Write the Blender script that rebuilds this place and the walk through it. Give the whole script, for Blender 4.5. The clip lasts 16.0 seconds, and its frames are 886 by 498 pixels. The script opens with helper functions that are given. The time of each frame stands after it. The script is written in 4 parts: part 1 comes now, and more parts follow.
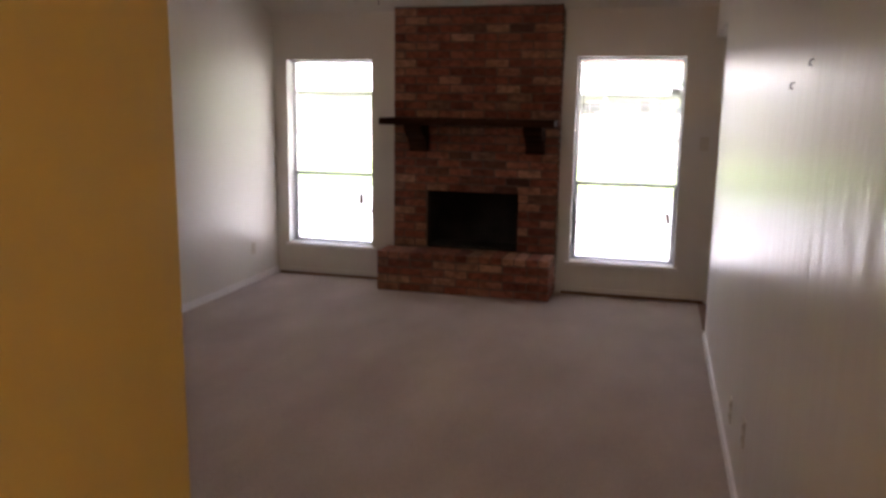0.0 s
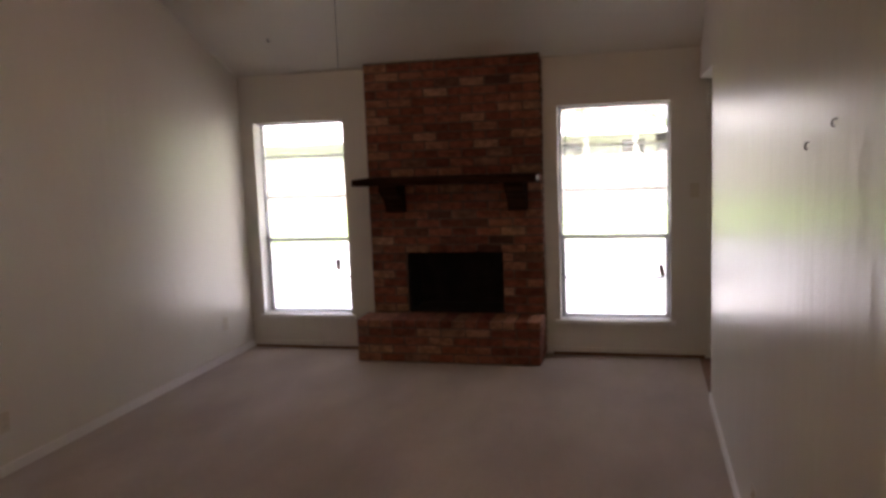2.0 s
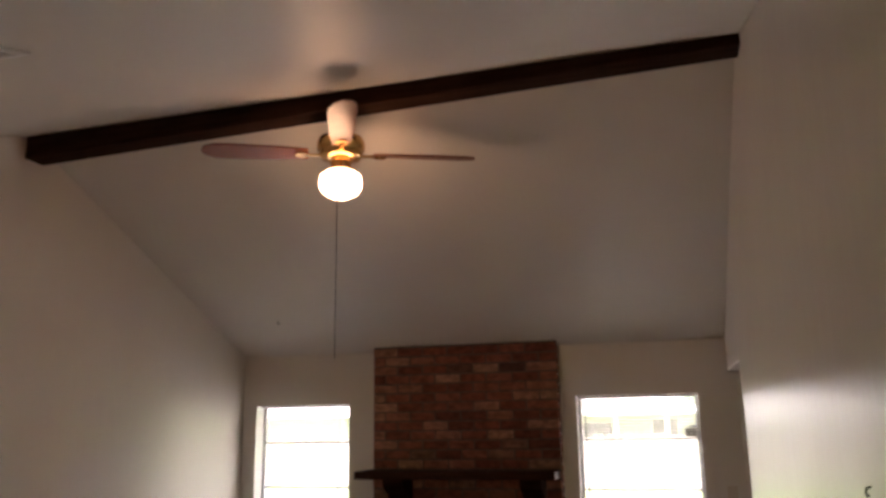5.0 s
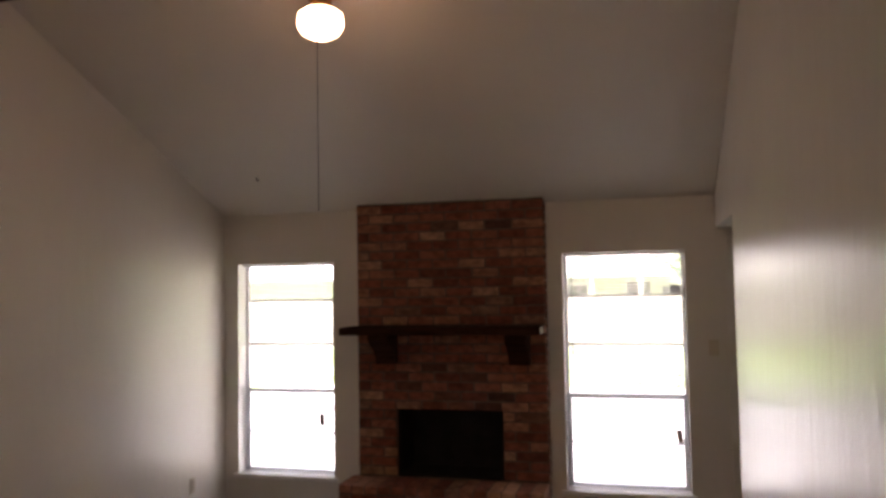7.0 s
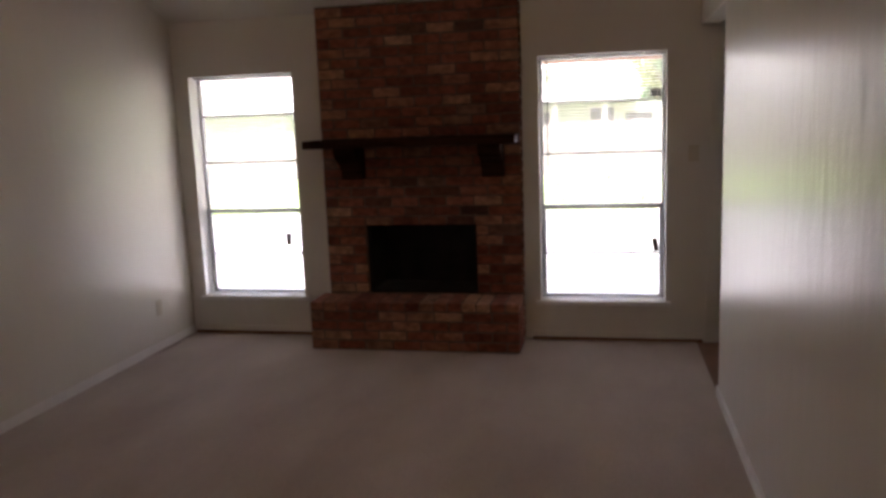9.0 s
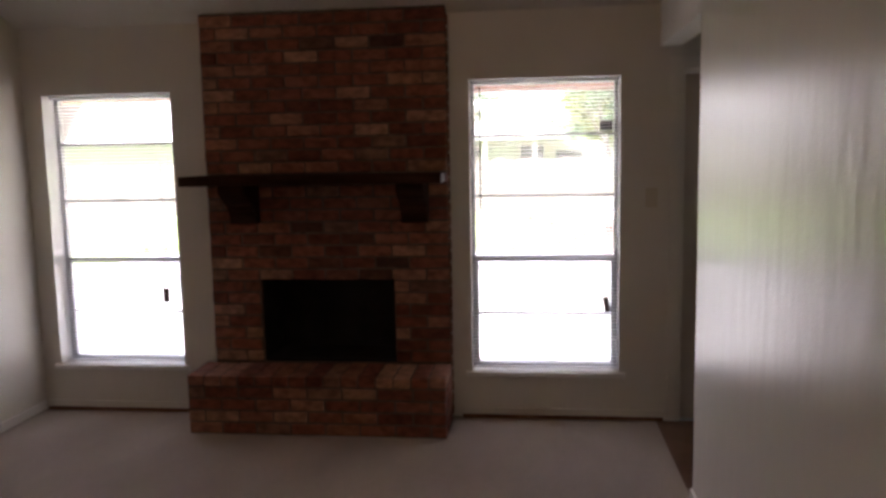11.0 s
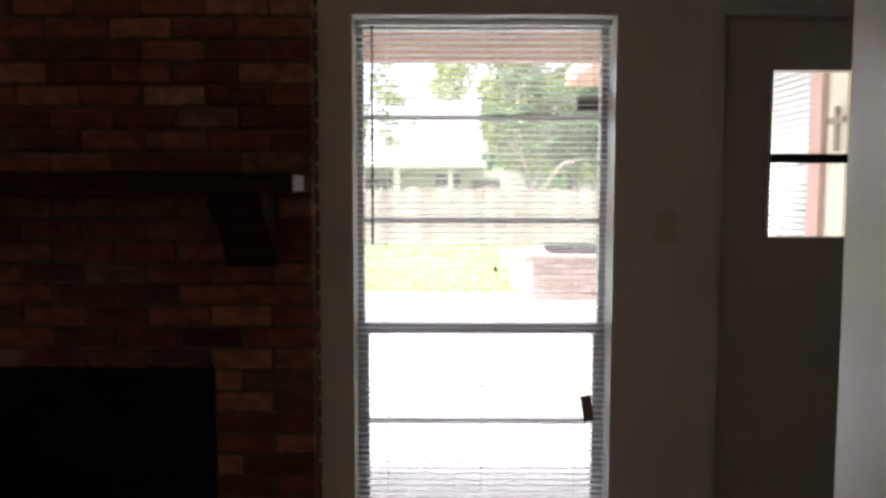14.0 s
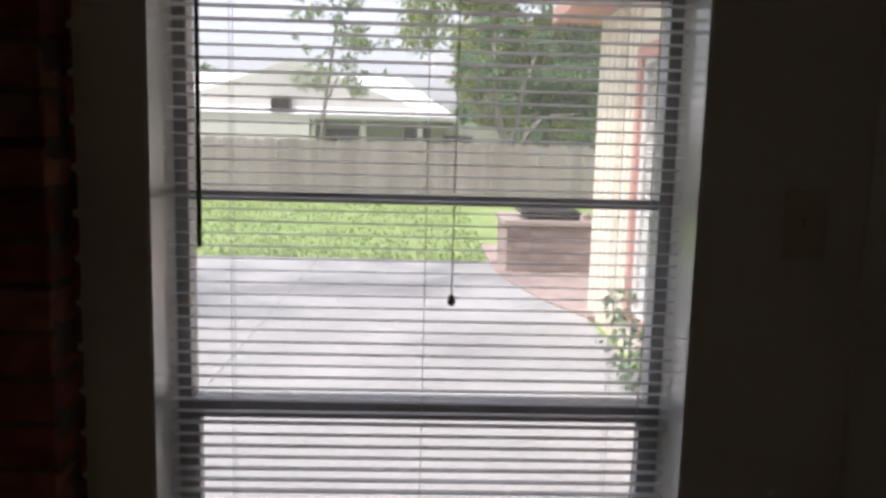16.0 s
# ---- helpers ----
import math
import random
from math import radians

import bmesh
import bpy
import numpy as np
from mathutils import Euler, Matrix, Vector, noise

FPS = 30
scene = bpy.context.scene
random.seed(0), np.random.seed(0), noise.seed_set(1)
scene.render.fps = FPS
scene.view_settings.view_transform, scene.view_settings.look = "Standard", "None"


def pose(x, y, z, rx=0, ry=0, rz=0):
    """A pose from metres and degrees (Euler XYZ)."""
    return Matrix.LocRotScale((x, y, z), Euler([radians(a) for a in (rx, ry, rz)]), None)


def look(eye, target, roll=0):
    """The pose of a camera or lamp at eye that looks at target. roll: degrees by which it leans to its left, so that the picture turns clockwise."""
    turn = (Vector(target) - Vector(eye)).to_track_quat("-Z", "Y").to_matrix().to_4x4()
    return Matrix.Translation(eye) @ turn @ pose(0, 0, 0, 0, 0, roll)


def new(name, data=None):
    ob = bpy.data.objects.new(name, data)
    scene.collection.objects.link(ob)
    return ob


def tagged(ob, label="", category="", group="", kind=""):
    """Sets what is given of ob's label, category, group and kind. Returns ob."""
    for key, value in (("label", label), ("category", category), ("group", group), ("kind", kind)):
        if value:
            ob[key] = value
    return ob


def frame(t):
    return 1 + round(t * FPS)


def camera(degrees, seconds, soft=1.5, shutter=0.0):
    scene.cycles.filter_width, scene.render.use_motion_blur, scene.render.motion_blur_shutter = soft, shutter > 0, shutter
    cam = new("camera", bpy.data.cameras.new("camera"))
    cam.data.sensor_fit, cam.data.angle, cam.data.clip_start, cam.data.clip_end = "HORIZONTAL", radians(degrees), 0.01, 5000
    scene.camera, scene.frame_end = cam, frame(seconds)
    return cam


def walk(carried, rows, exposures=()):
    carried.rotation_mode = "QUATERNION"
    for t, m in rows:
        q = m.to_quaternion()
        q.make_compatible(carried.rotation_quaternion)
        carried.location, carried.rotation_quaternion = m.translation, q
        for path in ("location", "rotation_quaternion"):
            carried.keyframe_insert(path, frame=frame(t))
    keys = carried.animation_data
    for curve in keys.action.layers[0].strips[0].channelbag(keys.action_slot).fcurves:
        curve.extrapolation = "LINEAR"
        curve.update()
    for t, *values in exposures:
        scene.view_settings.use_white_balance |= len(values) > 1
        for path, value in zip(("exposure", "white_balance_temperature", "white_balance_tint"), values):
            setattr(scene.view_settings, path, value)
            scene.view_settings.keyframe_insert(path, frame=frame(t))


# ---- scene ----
cam = camera(59.0, 16.0, soft=3.2)
PATH = [
    (0, (1.569, -0.460, 1.637), (1.053, 1.439, 1.281), 0.8),
    (0.5, (1.577, -0.392, 1.652), (1.152, 1.524, 1.267), -0.7),
    (1, (1.576, -0.298, 1.666), (1.125, 1.614, 1.292), -1.6),
    (1.5, (1.561, -0.166, 1.677), (1.082, 1.750, 1.360), -1.9),
    (2, (1.530, -0.047, 1.740), (1.036, 1.875, 1.495), -2.2),
    (2.5, (1.518, 0.040, 1.754), (1.003, 1.969, 1.637), -2.3),
    (3, (1.554, 0.167, 1.782), (1.006, 2.090, 1.827), -2.3),
    (3.5, (1.587, 0.230, 1.807), (1.017, 2.133, 2.044), -1.5),
    (4, (1.570, 0.284, 1.846), (1.021, 2.165, 2.247), -1.6),
    (4.2, (1.572, 0.280, 1.883), (1.030, 2.152, 2.331), -1.2),
    (6.3, (1.552, 0.431, 1.821), (1.020, 2.330, 2.153), -0.9),
    (6.5, (1.518, 0.447, 1.813), (0.996, 2.359, 2.082), -0.7),
    (7, (1.467, 0.477, 1.824), (0.969, 2.411, 1.926), -1.0),
    (7.5, (1.455, 0.557, 1.797), (0.971, 2.497, 1.732), -1.0),
    (8, (1.389, 0.610, 1.722), (0.937, 2.545, 1.495), -1.4),
    (8.2, (1.394, 0.639, 1.698), (0.946, 2.565, 1.403), -1.8),
    (10.3, (1.193, 1.222, 1.621), (0.905, 3.174, 1.291), -1.6),
    (10.5, (1.203, 1.379, 1.625), (0.934, 3.338, 1.330), -1.4),
    (11, (1.237, 1.734, 1.633), (1.007, 3.707, 1.397), -1.1),
    (11.5, (1.215, 2.089, 1.652), (1.039, 4.069, 1.440), -1.0),
    (12, (1.230, 2.438, 1.677), (1.085, 4.422, 1.468), -1.0),
    (12.5, (1.229, 2.782, 1.700), (1.116, 4.767, 1.479), -0.8),
    (13, (1.170, 3.118, 1.662), (1.118, 5.106, 1.451), -0.3),
    (13.5, (1.166, 3.469, 1.609), (1.141, 5.459, 1.408), -0.2),
    (14, (1.175, 3.792, 1.499), (1.166, 5.786, 1.343), 0.1),
    (14.5, (1.172, 4.154, 1.506), (1.201, 6.145, 1.319), 0.7),
    (15, (1.202, 4.518, 1.504), (1.244, 6.507, 1.295), 1.3),
    (15.5, (1.242, 4.882, 1.479), (1.279, 6.871, 1.274), 1.1),
    (16, (1.287, 5.212, 1.483), (1.353, 7.193, 1.216), 1.5),
]
EXPOSURES = [(t, stops, kelvin, 28 if t < 12 else 22) for t, stops, kelvin in [
    (0.0, 3.5, 6100), (0.4, 3.22, 6150), (1.0, 3.15, 6250), (2.5, 3.1, 6400), (3.5, 3.0, 6800), (4.2, 3.2, 6650), (6.4, 3.42, 6450), (7.0, 3.2, 6550),
    (7.5, 2.95, 6500), (8.2, 2.9, 6350), (10.5, 3.05, 6200), (11.5, 2.55, 6200), (12.5, 2.4, 6200), (13.0, 2.48, 6200), (13.5, 2.33, 6150),
    (14.5, 1.78, 6150), (15.2, 1.25, 6150), (16.0, 0.55, 6150)]]
walk(cam, [(t, look(eye, target, roll)) for t, eye, target, roll in PATH], EXPOSURES)

# ---- world and sun: bright hazy daylight over the back yard ----
world = bpy.data.worlds.new("world")
scene.world = world
world.use_nodes = True
wn = world.node_tree
sky = wn.nodes.new("ShaderNodeTexSky")
sky.sky_type, sky.sun_disc = "NISHITA", False
sky.sun_elevation, sky.sun_rotation = radians(63), radians(245)
sky.air_density, sky.dust_density = 1.2, 3.0
haze = wn.nodes.new("ShaderNodeHueSaturation")  # thin white overcast
haze.inputs["Saturation"].default_value, haze.inputs["Value"].default_value = 0.25, 1.45
wn.links.new(sky.outputs[0], haze.inputs["Color"])
wn.links.new(haze.outputs[0], wn.nodes["Background"].inputs[0])
wn.nodes["Background"].inputs[1].default_value = 0.15
sun_data = bpy.data.lights.new("sun", "SUN")
sun_data.energy, sun_data.angle, sun_data.color = 3.4, radians(4), (1.0, 0.95, 0.88)
sun = new("sun", sun_data)
sun.matrix_world = look((-6.5, -1, 14), (0, 2, 0))


# ---- materials ----
def shader(name):
    m = bpy.data.materials.new(name)
    m.use_nodes = True
    nt = m.node_tree
    return m, nt, nt.nodes["Principled BSDF"]


def node(nt, kind, **values):
    n = nt.nodes.new(kind)
    for key, value in values.items():
        n.inputs[key].default_value = value
    return n


def coords(nt, scale=(1, 1, 1)):
    tc, mp = nt.nodes.new("ShaderNodeTexCoord"), nt.nodes.new("ShaderNodeMapping")
    mp.inputs["Scale"].default_value = scale
    mp.inputs["Location"].default_value = (3.137, 1.713, 0.419)
    mp.inputs["Rotation"].default_value = (0, 0, 0.64)
    nt.links.new(tc.outputs["Object"], mp.inputs["Vector"])
    return mp.outputs[0]


def noise_out(nt, vec, scale, detail=4.0):
    n = node(nt, "ShaderNodeTexNoise", Scale=scale, Detail=detail)
    nt.links.new(vec, n.inputs["Vector"])
    return n.outputs["Fac"]


def ramp(nt, fac, stops):
    r = nt.nodes.new("ShaderNodeValToRGB")
    while len(r.color_ramp.elements) < len(stops):
        r.color_ramp.elements.new(0.5)
    for e, (p, c) in zip(r.color_ramp.elements, stops):
        e.position, e.color = p, (*c, 1)
    nt.links.new(fac, r.inputs[0])
    return r.outputs[0]


def bump(nt, bsdf, height, strength, distance=0.01):
    b = node(nt, "ShaderNodeBump", Strength=strength, Distance=distance)
    nt.links.new(height, b.inputs["Height"])
    nt.links.new(b.outputs[0], bsdf.inputs["Normal"])


def plain(name, a, b, rough=0.6, metal=0.0, coarse=3.0, fine=60.0, relief=0.15, stretch=(1, 1, 1), gloss=0.5):
    """A surface that varies between two colours at a coarse scale, with fine relief."""
    m, nt, p = shader(name)
    v = coords(nt, stretch)
    nt.links.new(ramp(nt, noise_out(nt, v, coarse), [(0.3, a), (0.7, b)]), p.inputs["Base Color"])
    p.inputs["Roughness"].default_value, p.inputs["Metallic"].default_value = rough, metal
    p.inputs["Specular IOR Level"].default_value = gloss
    if relief:
        bump(nt, p, noise_out(nt, v, fine, 6.0), relief, 0.004)
    return m


def wall_paint(name, a, b, rough=0.30):
    """Semi-gloss paint with roller lap marks: the gloss runs in upright streaks."""
    m, nt, p = shader(name)
    v, streak = coords(nt), coords(nt, (4.5, 4.5, 0.4))
    nt.links.new(ramp(nt, noise_out(nt, v, 1.3), [(0.3, a), (0.7, b)]), p.inputs["Base Color"])
    r = node(nt, "ShaderNodeMapRange")
    r.inputs["To Min"].default_value, r.inputs["To Max"].default_value = rough - 0.02, rough + 0.03
    nt.links.new(noise_out(nt, streak, 1.0, 0.0), r.inputs["Value"])
    nt.links.new(r.outputs[0], p.inputs["Roughness"])
    # orange-peel texture over lumpy upright roller marks
    p.inputs["Specular IOR Level"].default_value = 0.44
    mixed = node(nt, "ShaderNodeMath")
    mixed.operation = "MULTIPLY_ADD"
    nt.links.new(noise_out(nt, coords(nt, (1, 1, 0.3)), 11.0, 1.0), mixed.inputs[0])
    mixed.inputs[1].default_value = 5.5
    nt.links.new(noise_out(nt, v, 36.0, 3.0), mixed.inputs[2])
    bump(nt, p, mixed.outputs[0], 0.13, 0.006)
    return m


def brick_mat(name, stops, rough=0.85):
    m, nt, p = shader(name)
    info = nt.nodes.new("ShaderNodeObjectInfo")
    mix = nt.nodes.new("ShaderNodeMix")
    mix.data_type, mix.blend_type = "RGBA", "MULTIPLY"
    mix.inputs[0].default_value = 0.75
    v = coords(nt, (1, 1, 1.6))
    # shift the pattern from piece to piece
    shift = nt.nodes.new("ShaderNodeVectorMath")
    shift.operation = "ADD"
    scaled = node(nt, "ShaderNodeMath")
    scaled.operation = "MULTIPLY"
    scaled.inputs[1].default_value = 37.0
    nt.links.new(info.outputs["Random"], scaled.inputs[0])
    nt.links.new(v, shift.inputs[0])
    nt.links.new(scaled.outputs[0], shift.inputs[1])
    v = shift.outputs[0]
    nt.links.new(ramp(nt, info.outputs["Random"], stops), mix.inputs[6])
    nt.links.new(ramp(nt, noise_out(nt, v, 16.0, 6.0), [(0.3, (0.35, 0.33, 0.32)), (0.65, (1.05, 1.0, 0.95))]), mix.inputs[7])
    nt.links.new(mix.outputs[2], p.inputs["Base Color"])
    p.inputs["Roughness"].default_value = rough
    bump(nt, p, noise_out(nt, v, 60.0, 8.0), 0.6, 0.006)
    return m


def glass_mat(name):
    m, nt, p = shader(name)
    nt.nodes.remove(p)
    clear, shine, mix = nt.nodes.new("ShaderNodeBsdfTransparent"), nt.nodes.new("ShaderNodeBsdfGlossy"), nt.nodes.new("ShaderNodeMixShader")
    shine.inputs["Roughness"].default_value = 0.02
    clear.inputs[0].default_value = (0.975, 0.985, 0.98, 1)
    fr = node(nt, "ShaderNodeLayerWeight", Blend=0.5)
    steep = node(nt, "ShaderNodeMath")
    steep.operation = "POWER"
    steep.inputs[1].default_value = 4.0
    gloss = node(nt, "ShaderNodeMath")
    gloss.operation = "MULTIPLY_ADD"
    gloss.inputs[1].default_value, gloss.inputs[2].default_value = 0.3, 0.02
    nt.links.new(fr.outputs["Facing"], steep.inputs[0])
    nt.links.new(steep.outputs[0], gloss.inputs[0])
    nt.links.new(gloss.outputs[0], mix.inputs[0])
    nt.links.new(clear.outputs[0], mix.inputs[1])
    nt.links.new(shine.outputs[0], mix.inputs[2])
    # a pale veil mixed into the pane, standing in for glare haze
    veil, veil_mix = nt.nodes.new("ShaderNodeBsdfTranslucent"), nt.nodes.new("ShaderNodeMixShader")
    veil.inputs[0].default_value = (0.9, 0.9, 0.88, 1)
    veil_mix.inputs[0].default_value = 0.09
    nt.links.new(mix.outputs[0], veil_mix.inputs[1])
    nt.links.new(veil.outputs[0], veil_mix.inputs[2])
    nt.links.new(veil_mix.outputs[0], nt.nodes["Material Output"].inputs[0])
    return m


def glow(name, colour, strength):
    m, nt, p = shader(name)
    p.inputs["Base Color"].default_value = (0.9, 0.88, 0.82, 1)
    p.inputs["Emission Color"].default_value = (*colour, 1)
    p.inputs["Emission Strength"].default_value = strength
    return m


def slat_mat(name):
    m, nt, p = shader(name)
    p.inputs["Base Color"].default_value = (0.9, 0.9, 0.9, 1)
    p.inputs["Roughness"].default_value = 0.28
    t, mix = nt.nodes.new("ShaderNodeBsdfTranslucent"), nt.nodes.new("ShaderNodeMixShader")
    t.inputs[0].default_value = (0.92, 0.92, 0.93, 1)
    mix.inputs[0].default_value = 0.22
    nt.links.new(p.outputs[0], mix.inputs[1])
    nt.links.new(t.outputs[0], mix.inputs[2])
    nt.links.new(mix.outputs[0], nt.nodes["Material Output"].inputs[0])
    return m


def leaf_mat(name, a, b):
    m, nt, p = shader(name)
    geo = nt.nodes.new("ShaderNodeNewGeometry")
    c = ramp(nt, geo.outputs["Random Per Island"], [(0.1, a), (0.9, b)])
    nt.links.new(c, p.inputs["Base Color"])
    p.inputs["Roughness"].default_value = 0.55
    t, mix = nt.nodes.new("ShaderNodeBsdfTranslucent"), nt.nodes.new("ShaderNodeMixShader")
    nt.links.new(c, t.inputs[0])
    mix.inputs[0].default_value = 0.4
    nt.links.new(p.outputs[0], mix.inputs[1])
    nt.links.new(t.outputs[0], mix.inputs[2])
    nt.links.new(mix.outputs[0], nt.nodes["Material Output"].inputs[0])
    return m


def carpet_mat(name):
    """Short worn pile: broad trodden and vacuumed patches over a fine speckle."""
    m, nt, p = shader(name)
    patches = ramp(nt, noise_out(nt, coords(nt, (1.0, 0.45, 1.0)), 2.2, 3.0), [(0.3, (0.475, 0.40, 0.355)), (0.7, (0.62, 0.54, 0.485))])
    speckle = ramp(nt, noise_out(nt, coords(nt), 140.0, 2.0), [(0.3, (0.82, 0.82, 0.82)), (0.7, (1.06, 1.06, 1.06))])
    mix = nt.nodes.new("ShaderNodeMix")
    mix.data_type, mix.blend_type = "RGBA", "MULTIPLY"
    mix.inputs[0].default_value = 1.0
    nt.links.new(patches, mix.inputs[6])
    nt.links.new(speckle, mix.inputs[7])
    nt.links.new(mix.outputs[2], p.inputs["Base Color"])
    p.inputs["Roughness"].default_value = 1.0
    p.inputs["Specular IOR Level"].default_value = 0.1
    p.inputs["Sheen Weight"].default_value, p.inputs["Sheen Roughness"].default_value = 0.25, 0.4
    bump(nt, p, noise_out(nt, coords(nt), 260.0, 6.0), 1.0, 0.004)
    return m


WALL = wall_paint("wall_paint", (0.735, 0.712, 0.65), (0.775, 0.755, 0.69))
OCHRE = wall_paint("ochre_paint", (0.55, 0.415, 0.125), (0.61, 0.465, 0.15), 0.45)
CEIL = plain("ceiling_texture", (0.69, 0.665, 0.60), (0.74, 0.71, 0.64), 0.48, coarse=0.8, fine=38, relief=0.5)
TRIM = plain("white_trim", (0.84, 0.83, 0.81), (0.88, 0.87, 0.85), 0.3, coarse=4, fine=90, relief=0.05)
CARPET = carpet_mat("carpet_pile")
VINYL = plain("brown_vinyl", (0.16, 0.075, 0.04), (0.24, 0.12, 0.07), 0.4, coarse=6, fine=30, relief=0.05)
MORTAR = plain("mortar", (0.09, 0.065, 0.052), (0.18, 0.13, 0.10), 0.95, coarse=20, fine=120, relief=0.5)
BRICK = brick_mat("old_red_brick", [(0.0, (0.18, 0.058, 0.04)), (0.3, (0.30, 0.102, 0.066)), (0.55, (0.345, 0.132, 0.084)), (0.78, (0.45, 0.215, 0.135)), (0.9, (0.50, 0.27, 0.175)), (1.0, (0.11, 0.05, 0.04))])
DARKBRICK = brick_mat("soot_stained_brick", [(0.0, (0.07, 0.032, 0.025)), (0.5, (0.14, 0.06, 0.042)), (1.0, (0.23, 0.09, 0.06))])
SOOT = plain("soot", (0.008, 0.008, 0.009), (0.02, 0.019, 0.02), 0.9, coarse=8, fine=60, relief=0.4)
DARKWOOD = plain("dark_stained_wood", (0.028, 0.013, 0.009), (0.06, 0.028, 0.018), 0.85, coarse=5, fine=50, relief=0.3, gloss=0.05, stretch=(0.6, 6, 6))
BLADEWOOD = plain("red_brown_blade", (0.17, 0.05, 0.025), (0.26, 0.085, 0.04), 0.35, coarse=6, fine=40, relief=0.05, stretch=(2, 10, 10))
BRASS = plain("polished_brass", (0.70, 0.42, 0.16), (0.78, 0.5, 0.2), 0.22, 1.0, relief=0.0)
DARKMETAL = plain("dark_bronze", (0.03, 0.025, 0.022), (0.05, 0.04, 0.035), 0.4, 0.8, relief=0.0)
GLOBE = glow("lit_opal_glass", (1.0, 0.60, 0.32), 1.7)
HALLGLOBE = glow("lit_hall_glass", (1.0, 0.66, 0.34), 6.5)
ALU = plain("mill_aluminium", (0.36, 0.36, 0.38), (0.44, 0.44, 0.46), 0.45, 0.35, relief=0.05)
ENAMEL = plain("gloss_white_enamel", (0.84, 0.84, 0.83), (0.88, 0.88, 0.87), 0.2, coarse=5, fine=70, relief=0.06, gloss=0.9)
SLAT = slat_mat("white_vinyl_slat")
CORD = plain("blind_cord", (0.62, 0.6, 0.57), (0.7, 0.68, 0.65), 0.8, relief=0.0)
WAND = plain("smoky_wand", (0.03, 0.027, 0.025), (0.06, 0.05, 0.05), 0.25, relief=0.0)
TASSEL = plain("brown_tassel", (0.075, 0.035, 0.025), (0.12, 0.06, 0.04), 0.5, coarse=30, relief=0.1)
GLASS = glass_mat("window_glass")
PLATE = plain("almond_plastic", (0.60, 0.55, 0.45), (0.66, 0.61, 0.5), 0.4, relief=0.0)
DOORPAINT = plain("tan_door_paint", (0.56, 0.50, 0.43), (0.62, 0.56, 0.48), 0.45, coarse=3, fine=40, relief=0.08)
STICKER = plain("dark_sticker", (0.02, 0.02, 0.022), (0.04, 0.04, 0.04), 0.5, relief=0.0)
WHITE = plain("white_plastic", (0.78, 0.77, 0.75), (0.83, 0.82, 0.8), 0.4, relief=0.0)
CONCRETE = plain("patio_concrete", (0.28, 0.275, 0.262), (0.36, 0.354, 0.338), 0.9, coarse=1.2, fine=50, relief=0.3)
GRASS = plain("lawn", (0.16, 0.24, 0.06), (0.25, 0.33, 0.10), 0.9, coarse=1.5, fine=30, relief=1.0)
BLADES = leaf_mat("grass_blades", (0.15, 0.24, 0.05), (0.29, 0.38, 0.12))
FENCEWOOD = brick_mat("weathered_fence", [(0.0, (0.275, 0.24, 0.22)), (0.5, (0.34, 0.30, 0.278)), (1.0, (0.40, 0.36, 0.335))], 0.9)
PINK = plain("salmon_trim_paint", (0.47, 0.24, 0.19), (0.55, 0.295, 0.235), 0.6, coarse=2, fine=40, relief=0.1)
CREAM = plain("cream_siding", (0.73, 0.67, 0.53), (0.79, 0.73, 0.60), 0.65, coarse=1.5, fine=60, relief=0.15)
ROOFING = plain("pale_shingle", (0.58, 0.57, 0.56), (0.70, 0.69, 0.68), 0.9, coarse=2, fine=25, relief=0.4)
SIDING = plain("grey_green_wall", (0.33, 0.35, 0.30), (0.40, 0.42, 0.36), 0.8, coarse=1, fine=30, relief=0.2)
LIGHTWALL = plain("pale_house_wall", (0.6, 0.58, 0.52), (0.68, 0.66, 0.6), 0.8, coarse=1, fine=30, relief=0.2)
DARKGLASS = plain("dark_window", (0.03, 0.035, 0.04), (0.06, 0.07, 0.08), 0.1, relief=0.0)
BARK = plain("grey_bark", (0.14, 0.12, 0.105), (0.24, 0.21, 0.185), 0.95, coarse=5, fine=25, relief=1.0, stretch=(1, 1, 0.3))
LEAF = leaf_mat("green_leaves", (0.10, 0.18, 0.085), (0.21, 0.32, 0.16))
LEAFYELLOW = leaf_mat("yellow_green_leaves", (0.17, 0.23, 0.06), (0.32, 0.38, 0.13))
COPING = plain("brown_coping", (0.33, 0.26, 0.22), (0.45, 0.37, 0.32), 0.9, coarse=8, fine=60, relief=0.4)
TAG = plain("greyed_tag", (0.05, 0.0495, 0.048), (0.07, 0.069, 0.068), 0.6, coarse=40, relief=0.0)
LEAFPALE = leaf_mat("pale_leaves", (0.18, 0.24, 0.12), (0.34, 0.40, 0.22))
MULCH = plain("mulch", (0.27, 0.195, 0.165), (0.41, 0.32, 0.28), 1.0, coarse=8, fine=50, relief=1.0)
PATIOBRICK = brick_mat("pale_patio_brick", [(0.0, (0.32, 0.235, 0.20)), (0.5, (0.41, 0.315, 0.275)), (1.0, (0.50, 0.41, 0.365))])
BROWNMETAL = plain("rusty_brown", (0.17, 0.095, 0.045), (0.24, 0.145, 0.07), 0.6, 0.3, relief=0.1)

# ---- mesh helpers ----
ORIG = {}


def mesh_of(name, bm, material, smooth=False):
    me = bpy.data.meshes.new(name)
    bmesh.ops.recalc_face_normals(bm, faces=bm.faces)
    bm.to_mesh(me)
    bm.free()
    me.materials.append(material)
    if smooth:
        for p in me.polygons:
            p.use_smooth = True
    return me


